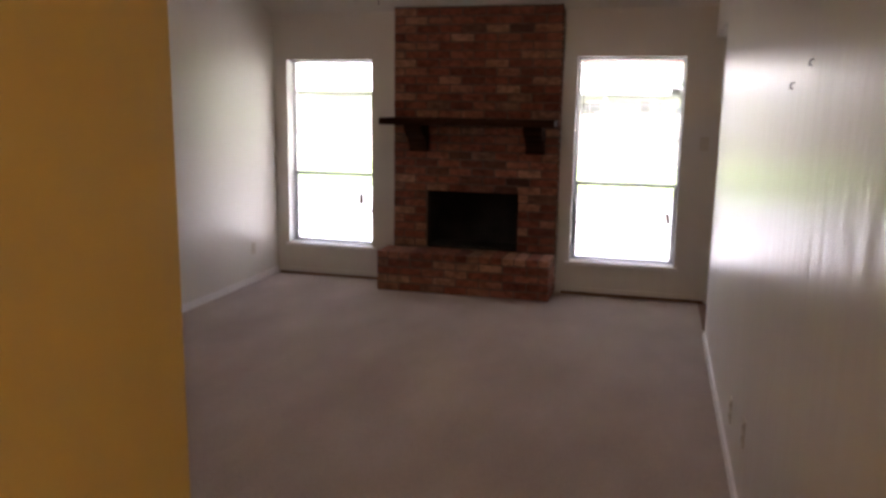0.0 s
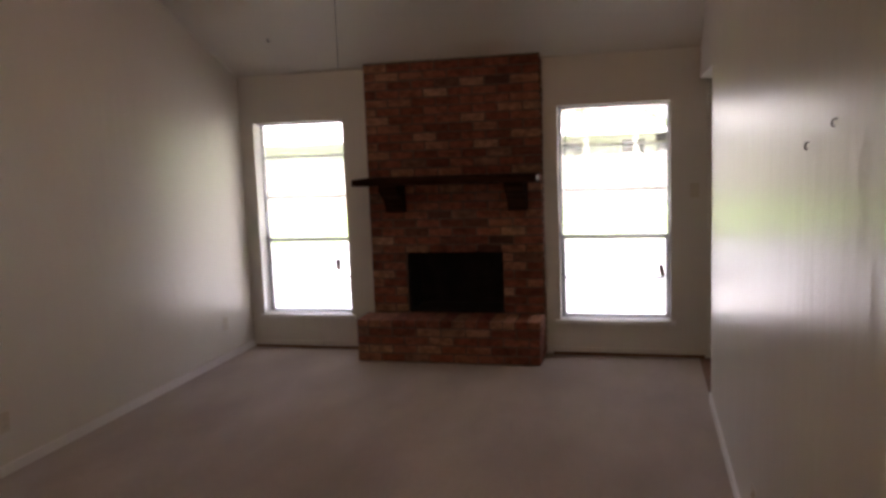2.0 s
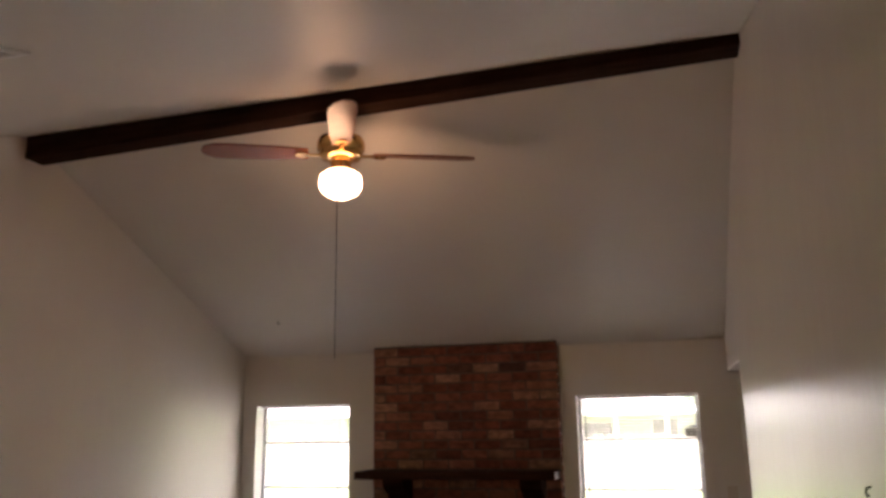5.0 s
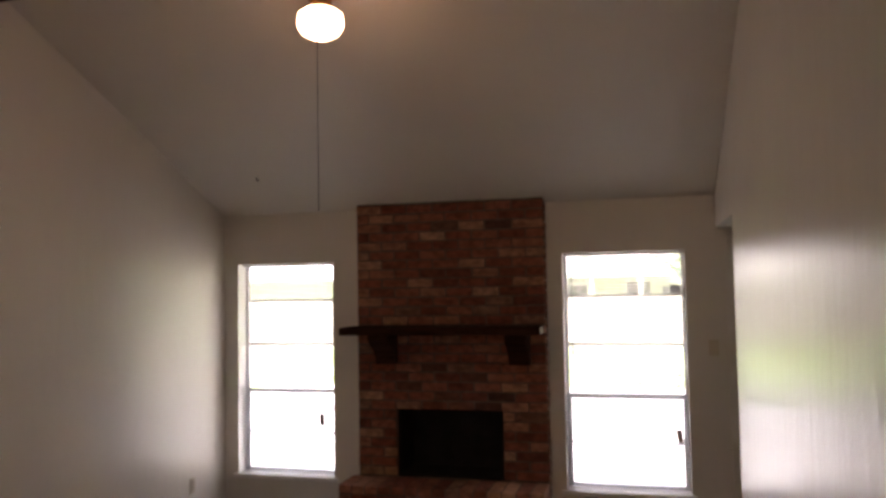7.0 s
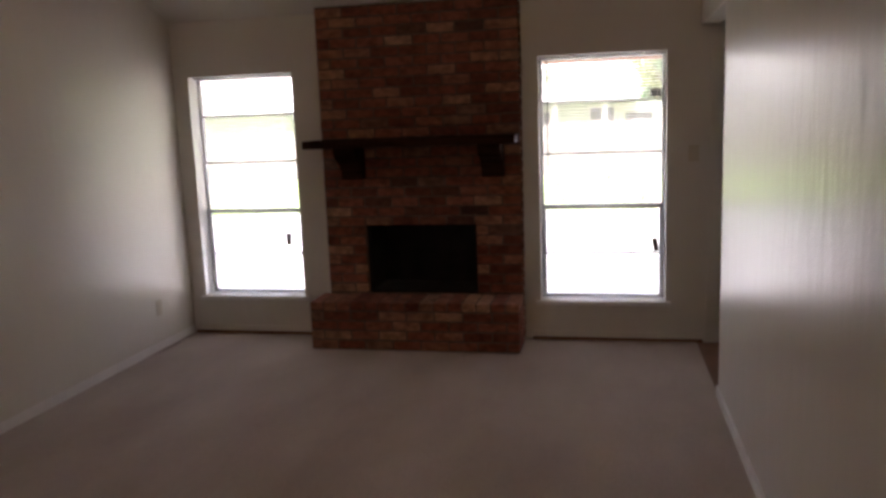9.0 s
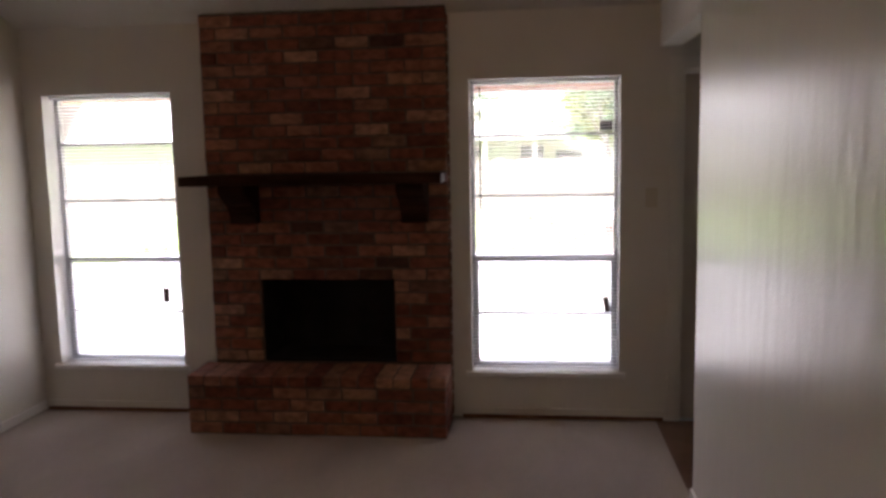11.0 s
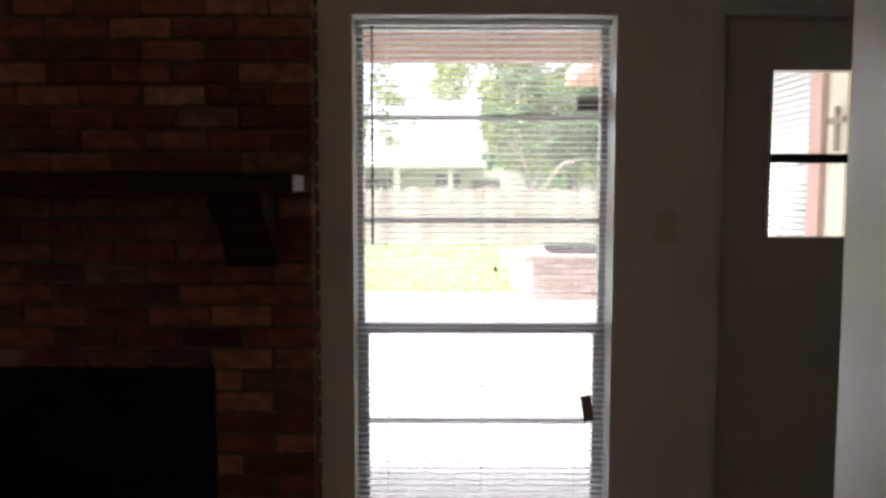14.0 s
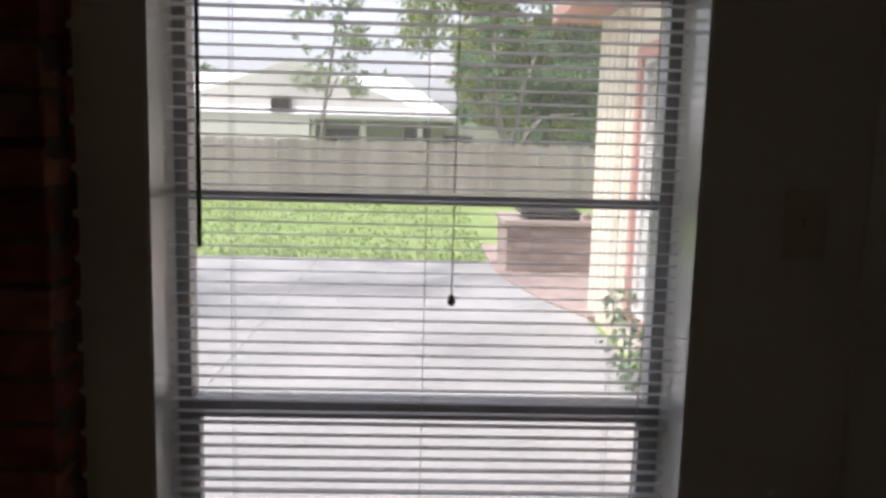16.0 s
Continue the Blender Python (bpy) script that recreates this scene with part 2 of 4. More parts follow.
def thing(name, base, label, category, group="", kind=""):
    ob = new(name)
    ob.location = base
    ORIG[ob.name] = Vector(base)
    return tagged(ob, label, category, group, kind)


def part(name, bm, material, parent, label="", smooth=False):
    """Links a bmesh, modelled in world metres, as one mesh under a thing or a part."""
    base = ORIG[parent.name]
    bm.transform(Matrix.Translation(-base))
    ob = new(name, mesh_of(name, bm, material, smooth))
    ob.parent = parent
    ORIG[ob.name] = base
    return tagged(ob, label)


def solo(name, bm, material, label, category, group="", kind="", base=(0, 0, 0), smooth=False):
    bm.transform(Matrix.Translation(-Vector(base)))
    ob = new(name, mesh_of(name, bm, material, smooth))
    ob.location = base
    ORIG[ob.name] = Vector(base)
    return tagged(ob, label, category, group, kind)


def piece(name, me, parent, place, turn=None):
    """One of many alike pieces that share a mesh."""
    ob = new(name, me)
    ob.parent = parent
    ob.location = Vector(place) - ORIG[parent.name]
    if turn:
        ob.rotation_euler = turn
    return ob


def box(bm, x0, x1, y0, y1, z0, z1, bevel=0.0, turn=None):
    m = Matrix.Translation(((x0 + x1) / 2, (y0 + y1) / 2, (z0 + z1) / 2))
    if turn:
        m = m @ Euler([radians(a) for a in turn]).to_matrix().to_4x4()
    vs = bmesh.ops.create_cube(bm, size=1.0, matrix=m @ Matrix.Diagonal((x1 - x0, y1 - y0, z1 - z0, 1)))["verts"]
    if bevel:
        es = list({e for v in vs for e in v.link_edges})
        bmesh.ops.bevel(bm, geom=es, offset=bevel, segments=2, affect="EDGES", profile=0.7)
    return bm


def boxes(*rows, bevel=0.0):
    bm = bmesh.new()
    for r in rows:
        box(bm, *r, bevel=bevel)
    return bm


def lathe(bm, profile, centre, seg=32):
    """Turns (radius, height) pairs round an upright axis."""
    rings = []
    for r, z in profile:
        rings.append([bm.verts.new((centre[0] + r * math.cos(a), centre[1] + r * math.sin(a), centre[2] + z)) for a in (2 * math.pi * k / seg for k in range(seg))])
    for a, b in zip(rings, rings[1:]):
        for k in range(seg):
            bm.faces.new((a[k], a[(k + 1) % seg], b[(k + 1) % seg], b[k]))
    bm.faces.new(rings[0])
    bm.faces.new(rings[-1])
    return bm


def tube(bm, points, radii, seg=8):
    """A tapered round rod along points."""
    rings = []
    for n, p in enumerate(points):
        p = Vector(p)
        d = (Vector(points[min(n + 1, len(points) - 1)]) - Vector(points[max(n - 1, 0)])).normalized()
        u = d.orthogonal().normalized() if n == 0 else (u - d * u.dot(d)).normalized()
        w = d.cross(u)
        r = radii[n] if isinstance(radii, (list, tuple)) else radii
        rings.append([bm.verts.new(p + r * (math.cos(a) * u + math.sin(a) * w)) for a in (2 * math.pi * k / seg for k in range(seg))])
    for a, b in zip(rings, rings[1:]):
        for k in range(seg):
            bm.faces.new((a[k], a[(k + 1) % seg], b[(k + 1) % seg], b[k]))
    bm.faces.new(rings[0])
    bm.faces.new(rings[-1])
    return bm


def slab_x(points, x0, x1):
    """A solid from an outline in (y, z), carried from x0 to x1."""
    bm = bmesh.new()
    a = [bm.verts.new((x0, y, z)) for y, z in points]
    b = [bm.verts.new((x1, y, z)) for y, z in points]
    bm.faces.new(a)
    bm.faces.new(b)
    for k in range(len(points)):
        j = (k + 1) % len(points)
        bm.faces.new((a[k], a[j], b[j], b[k]))
    return bm


def structure(name, bm, material, label, category, smooth=False):
    return solo(name, bm, material, label, category, kind="structure", smooth=smooth)


# ---- the rooms ----
XL, XR, Y0, Y1 = -2.016, 1.972, 0.35, 6.5
LOW, RIDGE_Y, RIDGE_Z = 2.475, 3.9, 3.6
WEND = 5.36            # where the right-hand wall stops
HEAD = 2.235           # underside of the header over the opening
HALL_X, HALL_Y = 1.02, -2.8
WIN_L, WIN_R = (-1.893, -1.018, 0.308, 2.068), (0.845, 1.758, 0.294, 2.09)
DOOR = (2.125, 2.935, 2.085)

structure("floor", boxes((XL, XR, HALL_Y, Y1, -0.12, 0.0)), CARPET, "worn beige-grey carpet over the living room floor", "floor")
structure("floor_nook", boxes((XR, 3.6, 3.0, Y1, -0.12, -0.004)), VINYL, "dark brown vinyl floor inside the back door", "floor")
structure("wall_west", slab_x([(0.2, -0.12), (6.66, -0.12), (6.66, 2.52), (RIDGE_Y, 3.74), (0.2, 2.52)], XL - 0.15, XL), WALL, "long off-white semi-gloss painted gable wall", "wall")
structure("wall_east", slab_x([(HALL_Y, -0.12), (WEND, -0.12), (WEND, HEAD), (Y1 + 0.002, HEAD), (Y1 + 0.002, 2.52), (RIDGE_Y, 3.74), (Y0, 2.60), (HALL_Y, 2.60)], XR, XR + 0.12), WALL,
          "off-white semi-gloss wall with roller streaks and a headed opening", "wall")
xs = [XL - 0.15, WIN_L[0], WIN_L[1], -0.475, 0.405, WIN_R[0], WIN_R[1], DOOR[0] - 0.03, DOOR[1] + 0.03, 3.72]
rows = []
for a, b, holes in ((0, 1, []), (1, 2, [WIN_L[2:]]), (2, 3, []), (3, 4, [(0.345, 0.915)]), (4, 5, []), (5, 6, [WIN_R[2:]]), (6, 7, []), (7, 8, [(-0.13, DOOR[2] + 0.03)]), (8, 9, [])):
    low = -0.12
    for h0, h1 in holes:
        if h0 > low:
            rows.append((xs[a], xs[b], Y1, Y1 + 0.2, low, h0))
        low = h1
    rows.append((xs[a], xs[b], Y1, Y1 + 0.2, low, 2.6))
bm = boxes(*rows)
bmesh.ops.remove_doubles(bm, verts=bm.verts, dist=0.0005)
structure("wall_north", bm, WALL, "off-white end wall with two tall windows and a door", "wall")
structure("wall_south", boxes((XL, HALL_X - 0.12, Y0 - 0.12, Y0, -0.12, 2.55)), WALL, "plain off-white wall closing the living room", "wall")
structure("wall_hall_west", boxes((HALL_X - 0.12, HALL_X, HALL_Y, Y0, -0.12, 2.55)), OCHRE, "hallway wall painted warm yellow ochre", "wall")
structure("wall_hall_south", boxes((HALL_X - 0.12, XR + 0.12, HALL_Y - 0.12, HALL_Y, -0.12, 2.56)), OCHRE, "plain wall closing the hallway", "wall")
structure("wall_nook_east", boxes((3.6, 3.72, 3.0, Y1, -0.12, 2.6)), WALL, "plain off-white wall beside the back door", "wall")
structure("wall_nook_south", boxes((XR + 0.12, 3.72, 2.88, 3.0, -0.12, 2.6)), WALL, "plain off-white wall of the entry nook", "wall")
structure("ceiling", slab_x([(Y0 - 0.002, LOW), (RIDGE_Y, RIDGE_Z), (Y1 + 0.1, LOW - 0.04), (Y1 + 0.1, LOW + 0.14), (RIDGE_Y, RIDGE_Z + 0.2), (Y0 - 0.002, LOW + 0.2)], XL - 0.1, XR + 0.06), CEIL,
          "vaulted off-white textured ceiling rising to a ridge", "ceiling")
structure("ceiling_hall", boxes((HALL_X - 0.12, XR + 0.06, HALL_Y - 0.1, Y0 - 0.002, LOW, LOW + 0.16)), CEIL, "flat textured hallway ceiling", "ceiling")
structure("ceiling_nook", boxes((XR + 0.1, 3.7, 2.9, Y1 + 0.1, LOW, LOW + 0.16)), CEIL, "flat textured ceiling over the back door", "ceiling")

BB = 0.062
def skirting(name, x0, x1, y0, y1, label):
    return structure(name, boxes((x0, x1, y0, y1, -0.002, BB), bevel=0.004), TRIM, label, "baseboard")


skirting("baseboard_east", XR - 0.014, XR - 0.0005, HALL_Y + 0.01, WEND + 0.002, "white painted baseboard along the streaked wall")
skirting("baseboard_west", XL + 0.0005, XL + 0.013, Y0 + 0.01, Y1 - 0.015, "white painted baseboard along the gable wall")
skirting("baseboard_hall", HALL_X + 0.0005, HALL_X + 0.013, HALL_Y + 0.01, Y0, "white painted hallway baseboard")
bm = boxes((XL + 0.015, -0.84, Y1 - 0.012, Y1 - 0.0005, -0.002, BB), (0.79, DOOR[0] - 0.1, Y1 - 0.012, Y1 - 0.0005, -0.002, BB), bevel=0.004)
structure("baseboard_north", bm, WALL, "baseboard under the windows painted to match the wall", "baseboard")

# dark strip added for the shadowed gap between wall and carpet
bm = boxes((XL + 0.03, -0.84, Y1 - 0.03, Y1 - 0.0125, -0.002, 0.022), (0.79, DOOR[0] - 0.11, Y1 - 0.03, Y1 - 0.0125, -0.002, 0.022), bevel=0.006)
structure("trim_shoe", bm, VINYL, "thin dark brown strip standing in for the shadow gap along the carpet edge", "trim")

# ridge beam
bm = boxes((XL + 0.001, XR - 0.001, 3.87, 4.01, 3.455, 3.62), bevel=0.006)
for v in bm.verts:  # the timber runs a little out of square with the room
    v.co += Vector((0, -0.17, 0.03)) * ((v.co.x - XL) / (XR - XL))
solo("ridge_beam", bm, DARKWOOD, "dark-stained wooden ridge beam under the vaulted ceiling", "beam", base=(0, 3.9, 3.455))


# ---- windows ----
def window(name, opening, label):
    x0, x1, z0, z1 = opening
    w = thing(name, ((x0 + x1) / 2, Y1, z0), label, "window", kind="structure")
    part("window_sill", boxes((x0 - 0.03, x1 + 0.03, Y1 - 0.03, Y1 - 0.0005, z0 - 0.03, z0 + 0.002), bevel=0.006), TRIM, w, "white painted sill")
    part("stool", boxes((x0 + 0.008, x1 - 0.008, Y1 - 0.0005, Y1 + 0.125, z0, z0 + 0.006)), TRIM, w)
    # white liners round the reveal, standing a little proud of the plaster
    part("jamb", boxes((x0, x0 + 0.008, Y1 - 0.006, Y1 + 0.125, z0, z1)), ENAMEL, w)
    part("jamb", boxes((x1 - 0.008, x1, Y1 - 0.006, Y1 + 0.125, z0, z1)), ENAMEL, w)
    part("jamb", boxes((x0 + 0.008, x1 - 0.008, Y1 - 0.006, Y1 + 0.125, z1 - 0.008, z1)), TRIM, w)
    ya, yb, f = Y1 + 0.126, Y1 + 0.175, 0.031
    fr = part("window_frame", boxes((x0, x0 + f, ya, yb, z0, z1), (x1 - f, x1, ya, yb, z0, z1), (x0 + f, x1 - f, ya, yb, z0, z0 + f), (x0 + f, x1 - f, ya, yb, z1 - f, z1), bevel=0.003), ALU, w, "aluminium frame")
    mid = 0.988
    part("meeting_rail", boxes((x0 + f, x1 - f, ya - 0.012, yb - 0.01, mid - 0.017, mid + 0.017), bevel=0.004), ALU, w, "aluminium meeting rail")
    part("sash_stile", boxes((x0 + f, x0 + f + 0.016, ya - 0.01, ya + 0.02, z0 + f, mid - 0.022), bevel=0.002), ALU, w)
    part("sash_stile", boxes((x1 - f - 0.016, x1 - f, ya - 0.01, ya + 0.02, z0 + f, mid - 0.022), bevel=0.002), ALU, w)
    bars = [0.637, 1.38, 1.751]
    for z in bars:
        part("glazing_bar", boxes((x0 + f, x1 - f, ya + 0.006, ya + 0.03, z - 0.009, z + 0.009), bevel=0.003), ALU, w)
    edges = [z0 + f, 0.637, mid, 1.38, 1.751, z1 - f]
    for a, b in zip(edges, edges[1:]):
        p = part("pane", boxes((x0 + f, x1 - f, ya + 0.016, ya + 0.02, a, b)), GLASS, w)
        p.visible_shadow = False
    return w


window("window_1", WIN_L, "tall white-cased aluminium window with horizontal glazing bars")
window("window_2", WIN_R, "tall white-cased aluminium window looking onto the patio")

# ---- back door ----
dx0, dx1, dz = DOOR
door = thing("door_1", ((dx0 + dx1) / 2, Y1 + 0.03, 0), "tan painted back door with a small two-pane window", "door", kind="structure")
lx0, lx1, lz0, lz1, lm = 2.295, 2.765, 1.33, 1.902, 1.603
ys, ye = Y1 + 0.03, Y1 + 0.075
part("slab", boxes((dx0, lx0, ys, ye, 0.005, dz), (lx1, dx1, ys, ye, 0.005, dz), (lx0, lx1, ys, ye, 0.005, lz0), (lx0, lx1, ys, ye, lz1, dz)), DOORPAINT, door)
part("lite_frame", boxes((lx0 - 0.018, lx0, ys - 0.012, ys - 0.0005, lz0 - 0.018, lz1 + 0.018), (lx1, lx1 + 0.018, ys - 0.012, ys - 0.0005, lz0 - 0.018, lz1 + 0.018), (lx0, lx1, ys - 0.012, ys - 0.0005, lz1, lz1 + 0.018), (lx0, lx1, ys - 0.012, ys - 0.0005, lz0 - 0.018, lz0), bevel=0.003), DOORPAINT, door)
part("glazing_bar", boxes((lx0, lx1, ys, ye, lm - 0.016, lm + 0.016), bevel=0.003), DARKMETAL, door, "dark bar between the panes")
for a, b in ((lz0, lm - 0.016), (lm + 0.016, lz1)):
    p = part("pane", boxes((lx0, lx1, ys + 0.02, ys + 0.024, a, b)), GLASS, door)
    p.visible_shadow = False
bm = bmesh.new()
lathe(bm, [(0.012, 0), (0.03, 0.005), (0.03, 0.015), (0.012, 0.02), (0.012, 0.04), (0.027, 0.05), (0.03, 0.065), (0.02, 0.078)], (0, 0, 0), 20)
bm.transform(Matrix.Translation((2.875, ys, 0.95)) @ Euler((radians(90), 0, 0)).to_matrix().to_4x4())
part("door_knob", bm, BRASS, door, "brass knob", True)
cas = thing("trim_door", ((dx0 + dx1) / 2, Y1, 0), "plain casing round the back door painted like the wall", "trim", kind="structure")
c = 0.06
for nm, r in (("casing", (dx0 - 0.03 - c, dx0 - 0.022, Y1 - 0.015, Y1 - 0.0005, -0.002, dz + 0.03 + c)), ("casing", (dx1 + 0.022, dx1 + 0.03 + c, Y1 - 0.015, Y1 - 0.0005, -0.002, dz + 0.03 + c)), ("head_casing", (dx0 - 0.022, dx1 + 0.022, Y1 - 0.015, Y1 - 0.0005, dz + 0.022, dz + 0.03 + c))):
    part(nm, boxes(r, bevel=0.004), WALL, cas)
part("jamb", boxes((dx0 - 0.03, dx0 - 0.003, Y1, Y1 + 0.19, 0, dz + 0.03), (dx1 + 0.003, dx1 + 0.03, Y1, Y1 + 0.15, 0, dz + 0.03), (dx0 - 0.003, dx1 + 0.003, Y1, Y1 + 0.15, dz + 0.003, dz + 0.03)), WALL, cas)
part("threshold", boxes((dx0 - 0.003, dx1 + 0.003, Y1 + 0.002, Y1 + 0.15, -0.004, 0.004)), ALU, cas, "metal threshold")

# ---- blinds ----
def slat_mesh(w):
    bm = bmesh.new()
    n = 4
    rows = []
    for k in range(n + 1):
        u = k / n - 0.5
        rows.append([bm.verts.new((x, 0.025 * u, 0.0022 * (1 - 4 * u * u))) for x in (-w / 2, w / 2)])
    for k in range(n):
        bm.faces.new((rows[k][0], rows[k][1], rows[k + 1][1], rows[k + 1][0]))
    return mesh_of("slat", bm, SLAT)


def blind(opening, label, wand_x, cord_x, knob_x, tassel):
    x0, x1, z0, z1 = opening
    y = Y1 + 0.085
    b = thing("mini_blind", ((x0 + x1) / 2, y, z0), label, "blind", "window blinds")
    part("headrail", boxes((x0 + 0.008, x1 - 0.008, y - 0.014, y + 0.014, z1 - 0.026, z1 - 0.009), bevel=0.002), SLAT, b)
    part("bottom_rail", boxes((x0 + 0.009, x1 - 0.009, y - 0.012, y + 0.012, z0 + 0.002, z0 + 0.014), bevel=0.003), SLAT, b)
    me = slat_mesh(x1 - x0 - 0.018)
    rng = random.Random(7)
    z = z0 + 0.034
    while z < z1 - 0.05:
        piece("slat", me, b, ((x0 + x1) / 2 + rng.uniform(-0.001, 0.001), y, z), (radians(rng.uniform(-8.0, -3.0)), radians(rng.uniform(-0.12, 0.12)), 0))
        z += 0.0215
    for f in (0.13, 0.5, 0.87):
        x = x0 + f * (x1 - x0)
        part("ladder_cord", tube(tube(bmesh.new(), [(x, y - 0.0135, z0 + 0.012), (x, y - 0.0135, z1 - 0.03)], 0.0006, 5), [(x, y + 0.0135, z0 + 0.012), (x, y + 0.0135, z1 - 0.03)], 0.0006, 5), CORD, b)
    if wand_x:
        part("wand", tube(bmesh.new(), [(wand_x, y - 0.03, 1.297), (wand_x, y - 0.03, 1.307), (wand_x, y - 0.026, z1 - 0.03)], [0.0045, 0.005, 0.0042], 6), WAND, b, "smoky plastic tilt wand")
    if knob_x:
        kx, kz = knob_x
        lift = part("lift_cord", tube(bmesh.new(), [(kx, y - 0.028, kz), (kx + 0.002, y - 0.026, z1 - 0.03)], 0.0012, 5), CORD, b)
        bm = lathe(bmesh.new(), [(0.003, 0.01), (0.006, 0.005), (0.0075, -0.005), (0.003, -0.01)], (kx, y - 0.028, kz), 12)
        part("cord_knob", bm, TASSEL, lift, "small dark cord knob", True)
    tx, tz, lean = tassel
    cord = part("pull_cord", tube(bmesh.new(), [(tx, y - 0.03, tz + 0.09), (cord_x, y - 0.028, tz + 0.45), (cord_x, y - 0.026, z1 - 0.03)], 0.0012, 5), CORD, b)
    bm = boxes((-0.019, 0.019, -0.008, 0.008, -0.047, 0.047), bevel=0.004)
    bm.transform(Matrix.Translation((tx, y - 0.03, tz + 0.045)) @ Euler((0, radians(lean), 0)).to_matrix().to_4x4())
    part("tassel", bm, TASSEL, cord, "flat brown wooden cord pull")
    return b


blind(WIN_R, "white mini blind with open slats and a brown cord pull", 0.914, 1.69, (1.349, 1.212), (1.681, 0.665, -9))
blind(WIN_L, "white mini blind with open slats over the shorter window", None, -1.143, (-1.15, 0.553), (-1.155, 0.718, 0))

# security sticker on the upper pane
st = thing("window_sticker", (1.682, Y1 + 0.138, 1.764), "small dark sticker with a pale border on the glass", "sticker")
part("border", boxes((1.640, 1.723, Y1 + 0.1385, Y1 + 0.1405, 1.765, 1.828)), WHITE, st)
part("face", boxes((1.646, 1.717, Y1 + 0.1365, Y1 + 0.1383, 1.771, 1.822)), STICKER, st)
for zz in (1.809, 1.795, 1.781):
    part("text_bar", boxes((1.654, 1.708, Y1 + 0.1352, Y1 + 0.1363, zz - 0.0025, zz + 0.0025)), ALU, st)

# ---- fireplace ----
CX0, CX1, CY, CTOP = -0.781, 0.732, 6.41, 2.53
FX0, FX1, FZ0, FZ1 = -0.457, 0.387, 0.362, 0.898
HX0, HX1, HY, HZ = -0.832, 0.734, 6.09, 0.36


def brick_mesh(lx, ly, lz, seed):
    rng = random.Random(seed)
    bm = bmesh.new()
    box(bm, -lx / 2, lx / 2, -ly / 2, ly / 2, -lz / 2, lz / 2)
    bmesh.ops.bevel(bm, geom=list(bm.edges), offset=0.004, segments=1, affect="EDGES")
    for v in bm.verts:
        v.co += Vector([rng.uniform(-0.0016, 0.0016) for _ in range(3)])
    return mesh_of("brick", bm, BRICK)


mant = thing("chimney_breast", (-0.02, CY + 0.05, 0), "floor-to-ceiling chimney breast of rough red-brown brick", "fireplace")
bi = CY + 0.006
bm = boxes(*[(a, b, bi, Y1 - 0.001, lo, hi) for a, b in ((CX0 + 0.006, FX0), (FX0, FX1), (FX1, CX1 - 0.006)) for lo, hi in ((0, FZ0 - 0.002), (FZ0 - 0.002, FZ1), (FZ1, CTOP - 0.02)) if not (a == FX0 and hi == FZ1)])
bmesh.ops.remove_doubles(bm, verts=bm.verts, dist=0.0005)
part("masonry", bm, MORTAR, mant, "grey-brown mortar")
bm = boxes((FX0 + 0.001, FX1 - 0.001, CY + 0.03, Y1 + 0.33, FZ0, FZ1 - 0.001))
bmesh.ops.delete(bm, geom=[f for f in bm.faces if f.calc_center_median().y < CY + 0.04], context="FACES")
bmesh.ops.solidify(bm, geom=list(bm.faces), thickness=0.015)
part("firebox", bm, SOOT, mant, "soot-black firebox")

hearth = thing("brick_hearth", (0, HY + 0.14, 0), "raised hearth of red-brown brick in front of the firebox", "hearth")
part("masonry", boxes((HX0 + 0.006, HX1 - 0.006, HY + 0.006, CY - 0.001, 0.0, HZ - 0.006)), MORTAR, hearth, "grey-brown mortar")

mantel = thing("mantel_shelf", (-0.04, 6.26, 1.48), "dark-stained wooden mantel shelf on two corbels", "mantel")
part("shelf", boxes((-0.805, 0.725, 6.07, CY - 0.004, 1.483, 1.541), bevel=0.006), DARKWOOD, mantel)
for x0 in (-0.60, 0.455):
    bm = slab_x([(CY - 0.004, 1.482), (6.14, 1.482), (6.14, 1.438), (6.19, 1.398), (6.27, 1.363), (6.315, 1.303), (6.32, 1.243), (CY - 0.004, 1.243)], x0, x0 + 0.16)
    bmesh.ops.bevel(bm, geom=list(bm.edges), offset=0.004, segments=1, affect="EDGES")
    part("corbel", bm, DARKWOOD, mantel)
solo("white_label", boxes((0.7255, 0.7275, 6.085, 6.25, 1.488, 1.536), bevel=0.0008), TAG, "greyed paper label stuck on the end of the mantel", "label", base=(0.7255, 6.17, 1.488))

# ---- ceiling fan ----
fx, fy = -0.012, 3.93
fan = thing("ceiling_fan", (fx, fy, 3.465), "brass ceiling fan with four red-brown blades and a lit globe", "ceiling fan")
part("canopy", lathe(bmesh.new(), [(0.03, -0.05), (0.06, -0.035), (0.07, -0.01), (0.07, 0.0)], (fx, fy, 3.465)), DARKMETAL, fan, "dark canopy", True)
part("downrod", tube(bmesh.new(), [(fx, fy, 3.38), (fx, fy, 3.45)], 0.013, 12), DARKMETAL, fan)
part("motor_housing", lathe(bmesh.new(), [(0.03, 0.245), (0.075, 0.24), (0.115, 0.225), (0.125, 0.20), (0.125, 0.165), (0.11, 0.15), (0.115, 0.14), (0.105, 0.12), (0.06, 0.112)], (fx, fy, 3.135)), BRASS, fan, "polished brass motor housing", True)
part("light_fitter", lathe(bmesh.new(), [(0.05, 0.112), (0.055, 0.09), (0.05, 0.07), (0.058, 0.055), (0.055, 0.045)], (fx, fy, 3.135)), BRASS, fan, "brass light fitter", True)
